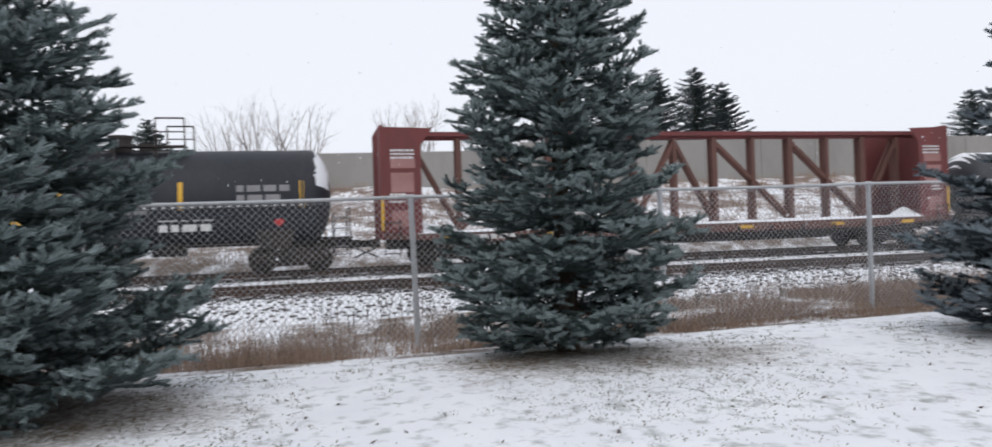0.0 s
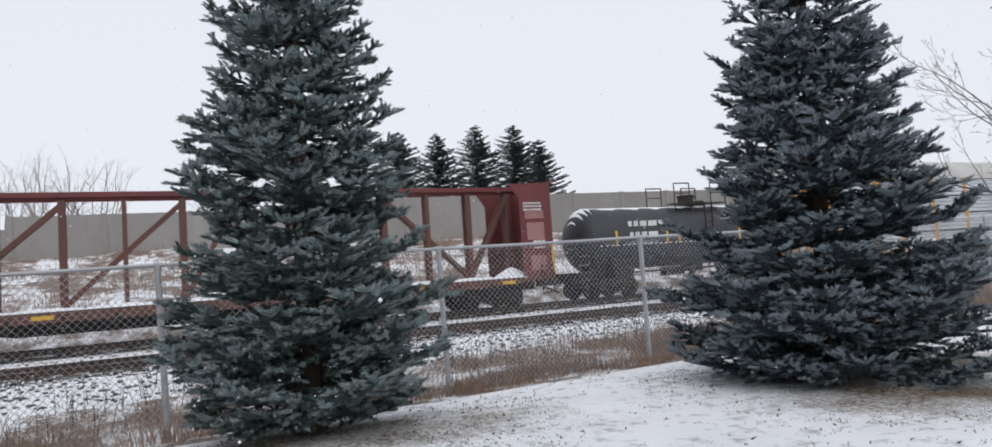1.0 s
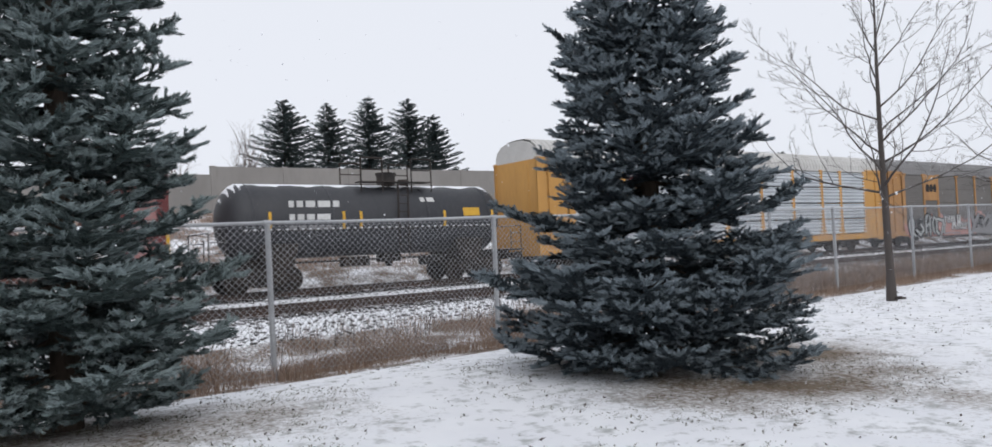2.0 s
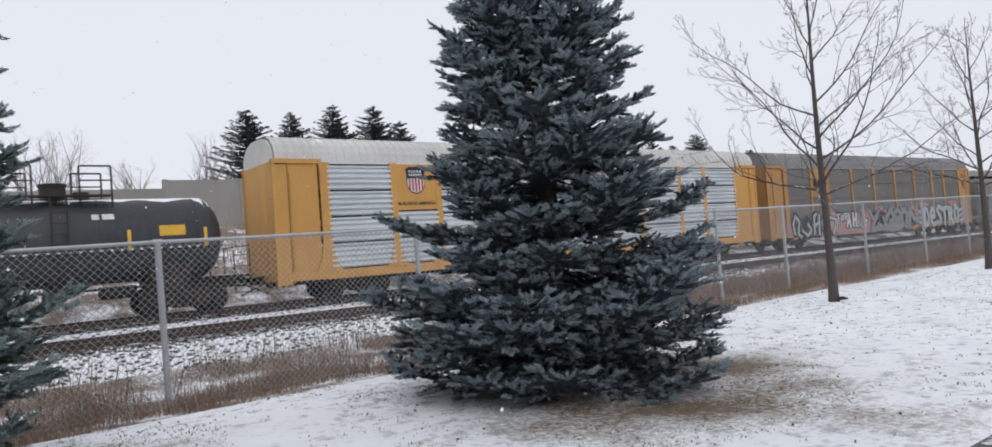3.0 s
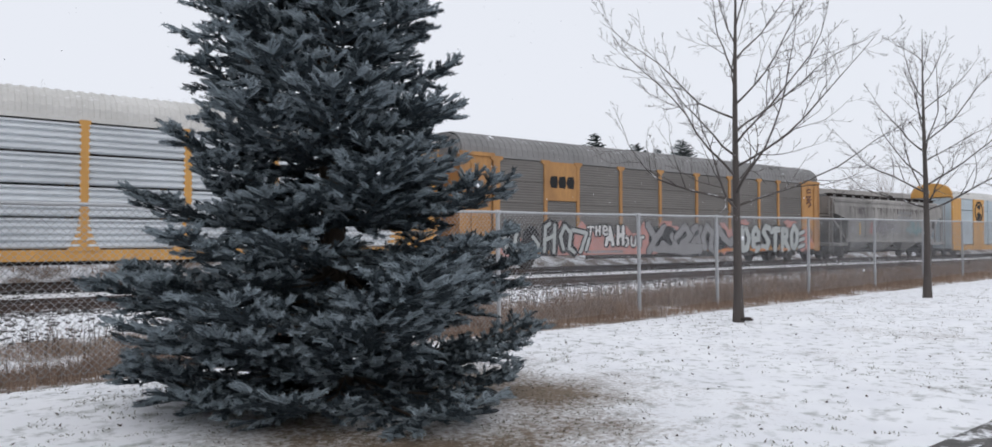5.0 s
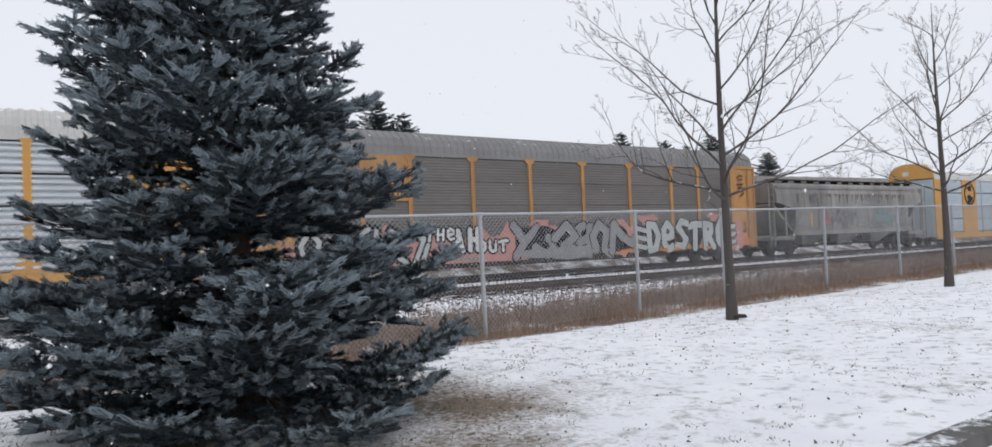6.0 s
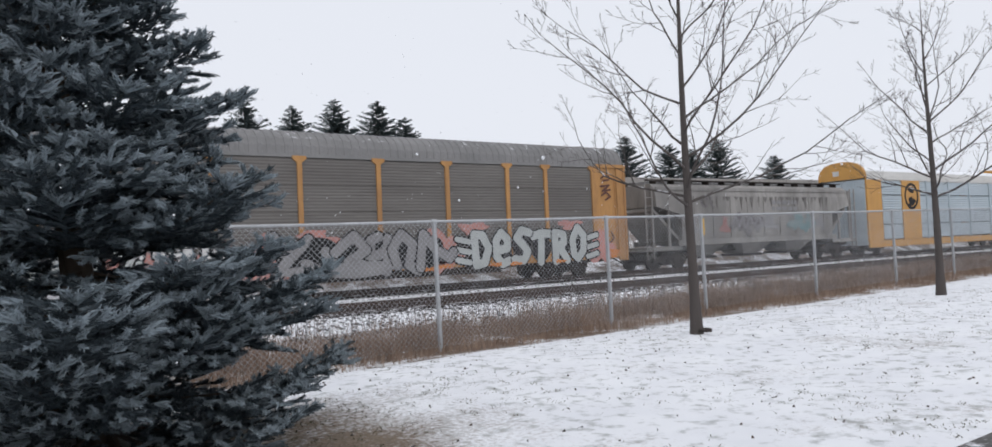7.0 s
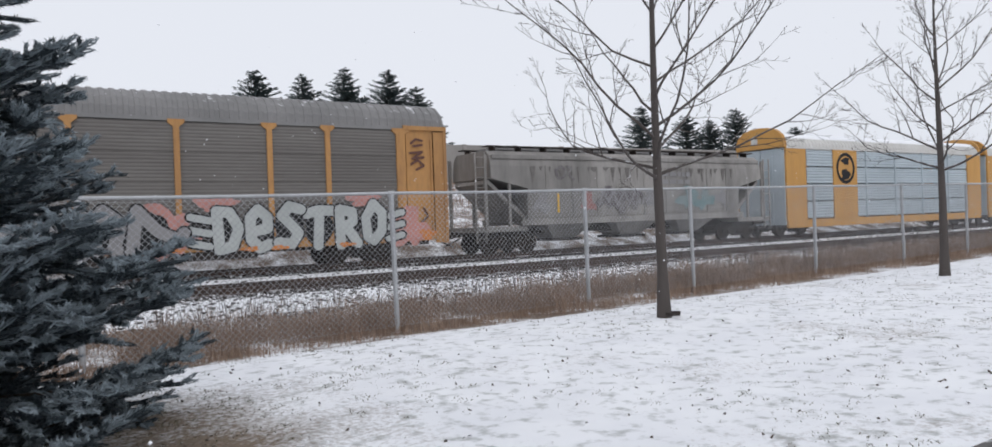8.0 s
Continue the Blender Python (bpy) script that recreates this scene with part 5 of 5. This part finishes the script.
# ---- leafless trees ----
def grow(s, rnd, p, d, length, r, depth, upward):
    """One branch with its twigs: a sinuous tapered tube that bends upward, forking into smaller ones."""
    n = (9, 6, 4, 3)[depth]
    pts, rad = [Vector(p)], [r]
    cur, way = Vector(p), Vector(d).normalized()
    bend = Vector((rnd.uniform(-1, 1), rnd.uniform(-1, 1), rnd.uniform(-0.4, 0.4)))
    for i in range(n):
        kink = Vector((rnd.uniform(-1, 1), rnd.uniform(-1, 1), rnd.uniform(-0.8, 0.8))) * 0.21
        way = (way + kink + bend * 0.10 * math.sin(i * 1.3) + Vector((0, 0, upward * 5 / n))).normalized()
        cur = cur + way * (length / n)
        pts.append(cur.copy())
        rad.append(max(r * (1 - 0.85 * ((i + 1) / n) ** 0.8), 0.0028))
    for i in range(n):
        s.tube(pts[i], pts[i + 1], rad[i], 6 if depth == 0 else 4, rad[i + 1], caps=False)
    if depth >= 3:
        return
    kids = (8, 4, 3)[depth]
    for k in range(kids):
        q = 0.2 + 0.78 * (k + rnd.random() * 0.7) / kids
        q = min(q, 0.98)
        i = min(int(q * n), n - 1)
        base = pts[i].lerp(pts[i + 1], q * n - i)
        along = (pts[i + 1] - pts[i]).normalized()
        sidev = along.cross(Vector((rnd.uniform(-1, 1), rnd.uniform(-1, 1), rnd.uniform(-1, 1)))).normalized()
        way2 = (along * 0.8 + sidev * rnd.uniform(0.45, 0.9)).normalized()
        grow(s, rnd, base, way2, length * (1 - q * 0.6) * rnd.uniform(0.28, 0.55), max(rad[i] * 0.6, 0.0032), depth + 1, upward * 0.7)


def bare_tree(name, x, y, height, trunk_r, seed, limbs, label, low=1.9, reach=2.3, mat="ash_bark", group="young leafless trees", tie=False, lift=0.0):
    rnd = random.Random(seed)
    z0 = ground_z(x, y) + lift
    tree = thing(name, label, "tree", group, at=(x, y, z0))
    s = Shape()
    n, pts, rad = 12, [], []
    for i in range(n + 1):
        q = i / n
        pts.append(Vector((0.05 * math.sin(q * 5 + seed) * q * height * 0.2, 0.05 * math.cos(q * 4 + seed) * q * height * 0.2, height * q - (0.12 if i == 0 else 0))))
        rad.append(max(trunk_r * (1 - q) ** 0.85 * (1.35 if i == 0 else 1), 0.006))
    for i in range(n):
        s.tube(pts[i], pts[i + 1], rad[i], 12, rad[i + 1], caps=False)
    part("trunk", s, mat, tree, smooth=True)
    ang = rnd.uniform(0, 6)
    for k in range(limbs):
        q = (low + (height * 0.93 - low) * (k / limbs) ** 1.5) / height
        i = min(int(q * n), n - 1)
        base = pts[i].lerp(pts[i + 1], q * n - i)
        ang += 2.4 + rnd.uniform(-0.35, 0.35)
        tilt = -0.2 + 1.6 * q + rnd.uniform(-0.15, 0.25)
        d = Vector((math.cos(ang), math.sin(ang), tilt))
        ln = reach * (1 - 0.78 * (q - low / height) / (1 - low / height)) * rnd.uniform(0.75, 1.15)
        s = Shape()
        grow(s, rnd, base, d, ln, rad[i] * 0.30 + 0.007, 0, 0.115)
        part("limb", s, mat, tree)
    if tie:
        s = Shape()
        pr = [(0.13 * math.cos(a / 10 * 4.6), 0.13 * math.sin(a / 10 * 4.6)) for a in range(11)]
        for (a, b), (c, d) in zip(pr, pr[1:]):
            s.tube((a + 0.08, b - 0.13, 0.06), (c + 0.08, d - 0.13, 0.06), 0.024, 6)
        part("guard_tube", s, "iron", tree, "cut end of a black plastic trunk guard")
    return tree


bare_tree("bare_tree", 18.1, 8.28, 7.6, 0.09, 4, 20, "young leafless tree with long spreading limbs on the lawn", tie=True, low=2.15, reach=4.0)
bare_tree("bare_tree", 27.5, 8.75, 7.4, 0.098, 9, 18, "young leafless tree with spreading limbs on the lawn", low=2.4, reach=3.8)
bare_tree("bare_tree", 37.0, 8.5, 7.2, 0.12, 14, 17, "young leafless tree with spreading limbs on the lawn", low=2.4, reach=3.0)
bare_tree("bare_tree", 46.5, 8.8, 7.2, 0.12, 19, 16, "young leafless tree with spreading limbs on the lawn", low=2.4, reach=3.0)


# ---- distance: conifers, leafless trees and scrub behind the wall ----
def far_conifer(x, y, top, half, seed):
    rnd = np.random.RandomState(seed)
    z0 = ground_z(x, y)
    h = top - z0
    tree = thing("conifer", "dark conifer behind the barrier wall", "tree", "conifers behind the wall", at=(x, y, z0))
    part("trunk", Shape().tube((0, 0, -0.2), (0, 0, h * 0.97), 0.28, 8, 0.03), "bark", tree)
    V = []
    z = h * 0.12
    while z < h * 0.99:
        u = z / h
        r = half * (1 - u) ** 0.78 * min(1, 0.6 + 2 * u)
        n = 10 if u < 0.85 else 7
        st = rnd.uniform(0, 6)
        for k in range(n):
            a = st + k * 6.283 / n + rnd.uniform(-0.3, 0.3)
            L = r * rnd.uniform(0.5, 1.2) + 0.15
            o = np.array([math.cos(a), math.sin(a), 0])
            sd = np.array([-math.sin(a), math.cos(a), 0])
            m = max(int(L / 0.28), 2)
            hop = rnd.uniform(-0.3, 0.3)
            for i in range(m):
                q = (i + 0.8) / m
                if u < 0.35:
                    continue
                c = np.array([0, 0, z + hop]) + o * L * q + np.array([0, 0, 1]) * L * (-0.25 * q + 0.28 * q * q + 0.25 * u * q)
                for e in range(9):
                    w = rnd.uniform(-1, 1, 3) * np.array([0.16, 0.16, 0.10])
                    t = o * rnd.uniform(0.1, 0.42) + sd * rnd.uniform(-0.5, 0.5) * (1.15 - q) + np.array([0, 0, rnd.uniform(-0.16, 0.1)])
                    p = np.array([t[1] * 0.42, -t[0] * 0.42, 0.09])
                    V += [c + w - p * 0.5, c + w + p * 0.5, c + w + t]
        z += (0.5 if u < 0.7 else 0.38) * rnd.uniform(0.8, 1.2)
    me = big_mesh("crown", np.array(V), np.arange(len(V)), 3)
    me.materials.append(M["needles_far"])
    part("crown", me, "needles_far", tree)["kind"] = "stuff"


for i, (x, top, half) in enumerate(((33.7, 20.8, 3.2), (40.1, 20.8, 2.9), (44.8, 21.6, 2.8), (51.5, 21.9, 3.2), (56.3, 20.3, 2.8), (97.0, 18.8, 2.8), (109.0, 18.2, 2.8), (116.5, 17.5, 2.6), (120.5, 19.5, 3.0), (140.0, 16.8, 2.8), (-19, 15.4, 2.0))):
    far_conifer(x, 92 + 1.5 * math.sin(i * 2.1), top, half * 2.6, 70 + i)


def far_bare(x, y, top, seed, spread):
    rnd = random.Random(seed)
    z0 = ground_z(x, y)
    h = top - z0
    tree = thing("leafless_tree", "pale leafless tree behind the barrier wall", "tree", "leafless trees behind the wall", at=(x, y, z0))
    s = Shape()
    for k in range(10):
        a = rnd.uniform(0, 6.28)
        d = Vector((math.cos(a) * 0.5 * spread, math.sin(a) * 0.5 * spread, 1))
        pts = [Vector((0, 0, -0.2)), Vector((0, 0, 0.5)) + d * h * 0.25]
        s.tube(pts[0], pts[1], 0.12, 5, 0.08, caps=False)
        grow(s, rnd, pts[1], d, h * 0.66, 0.08, 0, 0.09)
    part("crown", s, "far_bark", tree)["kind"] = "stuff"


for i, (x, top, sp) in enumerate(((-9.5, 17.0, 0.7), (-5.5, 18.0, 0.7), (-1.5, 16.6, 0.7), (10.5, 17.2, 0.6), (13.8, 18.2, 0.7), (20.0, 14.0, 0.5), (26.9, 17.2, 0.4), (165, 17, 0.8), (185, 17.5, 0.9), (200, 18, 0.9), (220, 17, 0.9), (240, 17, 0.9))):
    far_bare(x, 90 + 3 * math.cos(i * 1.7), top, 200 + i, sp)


# ---- dry weeds, turf, stones and brush ----
def blades(name, points, heights, width, lean, mat, seed, label, category):
    """Many grass blades: each two bent triangles."""
    rnd = np.random.RandomState(seed)
    P = np.array(points)
    H = np.array(heights)
    N = len(P)
    a = rnd.rand(N) * 6.283
    wv = np.stack([np.cos(a), np.sin(a), np.zeros(N)], 1) * (width * rnd.uniform(0.6, 1.3, N))[:, None]
    b = rnd.rand(N) * 6.283
    lv = np.stack([np.cos(b), np.sin(b), np.zeros(N)], 1) * (H * lean * rnd.rand(N))[:, None]
    up = np.stack([np.zeros(N), np.zeros(N), H], 1)
    V = np.empty((N, 5, 3))
    V[:, 0], V[:, 1] = P - wv, P + wv
    V[:, 2] = P + up * 0.6 + lv * 0.4 - wv * 0.7
    V[:, 3] = P + up * 0.6 + lv * 0.4 + wv * 0.7
    V[:, 4] = P + up + lv
    k = np.arange(N)[:, None] * 5
    F = np.concatenate([k + np.array([[0, 1, 3]]), k + np.array([[0, 3, 2]]), k + np.array([[2, 3, 4]])], 1).reshape(-1)
    me = big_mesh(name, V.reshape(-1, 3), F, 3)
    me.materials.append(M[mat])
    tagged(new(name, me), label, category, kind="stuff")


def build_weeds():
    rnd = random.Random(3)
    pts, hs = [], []
    while len(pts) < 105000:
        x = rnd.uniform(-16, 75)
        v = rnd.triangular(10.45 - 0.9 * edge_in(x), 15.4, 11.9 - 0.6 * edge_in(x))
        if x > 45 and rnd.random() < 0.4:
            continue
        y = v + 0.0555 * x
        c = noise.noise(Vector((x * 0.55, v * 0.8, 1.0))) + 0.5 * noise.noise(Vector((x * 1.9, v * 1.9, 5.0)))
        if c < (-0.02 if x < 12 else -0.35) + rnd.uniform(-0.25, 0.25):
            continue
        h = (0.20 + 0.25 * max(c, 0) + 0.34 * rnd.random() ** 2) * (0.9 if x < 8 else min(1.05, 0.9 + (x - 8) * 0.02)) * (0.75 + 0.5 * noise.noise(Vector((x * 1.3, v * 1.3, 40.0)))) * min(1, 0.45 + (v - 10.4 + edge_in(x)) * 0.5) * (1.0 if v < 14.2 else 0.7)
        pts.append((x, y, ground_z(x, y) - 0.01))
        hs.append(h)
    blades("dry_weeds", pts, hs, 0.006, 0.7, "grass", 2, "tan dry grass and weeds along the fence", "dry grass")
    pts, hs = [], []
    while len(pts) < 2600:
        x, v = rnd.uniform(-14, 60), rnd.triangular(11.8, 16.2, 14.8)
        if noise.noise(Vector((x * 0.4, v * 0.6, 31.0))) < rnd.uniform(-0.5, 0.3):
            continue
        y = v + 0.0555 * x * min(max((17 - v) / 3, 0), 1)
        pts.append((x, y, ground_z(x, y) - 0.02))
        hs.append(rnd.uniform(0.3, 0.75))
    blades("dead_stalks", pts, hs, 0.007, 0.5, "stalk", 9, "dark dead weed stalks standing before the ballast", "weeds")
    pts, hs = [], []
    while len(pts) < 30000:
        x = rnd.uniform(-8, 34)
        y = rnd.uniform(2.4, 11.0 + 0.0555 * x)
        c = 0.6 * noise.noise(Vector((x * 0.5, y * 0.5, 11.0))) + 0.9 * noise.noise(Vector((x * 4.5, y * 4.5, 2.0)))
        if y > 10.5 - edge_in(x):
            continue
        near = min(math.hypot(x - a, y - b + 0.4) for a, b in TREES.values())
        if c < 0.34 + (0 if near > 2.7 else -0.45) + rnd.uniform(-0.1, 0.25):
            continue
        pts.append((x, y, ground_z(x, y) - 0.006))
        hs.append(rnd.uniform(0.008, 0.028))
    blades("turf", pts, hs, 0.006, 2.0, "turf", 4, "short grass blades poking through thin snow", "grass")
    pts = [(rnd.uniform(-6, 30), rnd.uniform(2.6, 10.6)) for _ in range(1100)]
    blades("leaf_litter", [(x, y, ground_z(x, y) + 0.004) for x, y in pts], [rnd.uniform(0.012, 0.03) for _ in pts], 0.014, 2.2, "stalk", 13, "scattered small dead leaves on the snow", "leaves")
    # scrub on the bank
    pts, hs = [], []
    while len(pts) < 45000:
        x, y = rnd.uniform(-35, 120), rnd.uniform(29, 51)
        c = noise.noise(Vector((x * 0.22, y * 0.3, 21.0))) + 0.5 * noise.noise(Vector((x * 0.9, y * 0.9, 8.0)))
        if c < -0.08 + rnd.uniform(-0.15, 0.2):
            continue
        pts.append((x, y, ground_z(x, y) - 0.02))
        hs.append(rnd.uniform(0.15, 0.6))
    blades("bank_scrub", pts, hs, 0.014, 0.8, "grass", 6, "dry scrub on the snowy bank", "scrub")


build_weeds()


def build_stones():
    rnd = np.random.RandomState(8)
    base = np.array([(1, 0, 0), (-1, 0, 0), (0, 1, 0), (0, -1, 0), (0, 0, 1), (0, 0, -1)], float)
    tri = np.array([(0, 2, 4), (2, 1, 4), (1, 3, 4), (3, 0, 4), (2, 0, 5), (1, 2, 5), (3, 1, 5), (0, 3, 5)])
    V, F = [], []
    n = 0
    while n < 9000:
        x = rnd.uniform(-16, 60)
        y = rnd.choice([rnd.uniform(15.2, 17.4), rnd.uniform(17.4, 19.6), rnd.uniform(19.6, 24.5)], p=[0.6, 0.2, 0.2])
        r = rnd.uniform(0.025, 0.07)
        z = ground_z(x, y) + r * 0.2
        V.append(base * r * rnd.uniform(0.6, 1.25, (6, 1)) + np.array([x, y, z]))
        F.append(tri + 6 * n)
        n += 1
    me = big_mesh("ballast_stones", np.concatenate(V), np.concatenate(F).ravel(), 3)
    me.materials.append(M["stone"])
    tagged(new("ballast_stones", me), "snow-dusted loose ballast stones beside the track", "gravel", kind="stuff")


build_stones()


# ---- light snowfall: one drift of flakes that sinks as a whole ----
def build_snowfall():
    rnd = np.random.RandomState(12)
    base = np.array([(1, 0, 0), (-1, 0, 0), (0, 1, 0), (0, -1, 0), (0, 0, 1), (0, 0, -1)], float)
    tri = np.array([(0, 2, 4), (2, 1, 4), (1, 3, 4), (3, 0, 4), (2, 0, 5), (1, 2, 5), (3, 1, 5), (0, 3, 5)])
    n = 5200
    P = np.stack([rnd.uniform(-8, 30, n), rnd.uniform(1.2, 11, n), rnd.uniform(-0.2, 13, n)], 1)
    V = (P[:, None, :] + base[None] * rnd.uniform(0.0035, 0.0075, (n, 1, 1))).reshape(-1, 3)
    F = (tri[None] + 6 * np.arange(n)[:, None, None]).ravel()
    me = big_mesh("snowflakes", V, F, 3)
    me.materials.append(M["snow"])
    return tagged(new("snowflakes", me), "sparse white snowflakes drifting down in the air", "snowfall", kind="stuff")


snowfall = build_snowfall()


# ---- the train rolls past at a steady pace ----
SPEED = 8.9


def motions():
    times = [0.0, 2.0, 4.0, 6.0, 8.0]
    for car, s0 in CARS:
        walk(car, [(t, pose(s0 - SPEED * t, TRACK_Y, rail_z(s0 - SPEED * t), 0, math.degrees(GRADE), 0)) for t in times])
    walk(snowfall, [(t, pose(0.25 * t, -0.1 * t, -1.0 * t)) for t in times])
    turn = math.degrees(SPEED / 0.425) / FPS
    for wheel, k in WHEELS:
        walk(wheel, [(f / FPS, pose(k, 0, 0.425) @ Matrix.Rotation(-radians(turn * f), 4, "Y")) for f in range(0, 241, 2)])


motions()
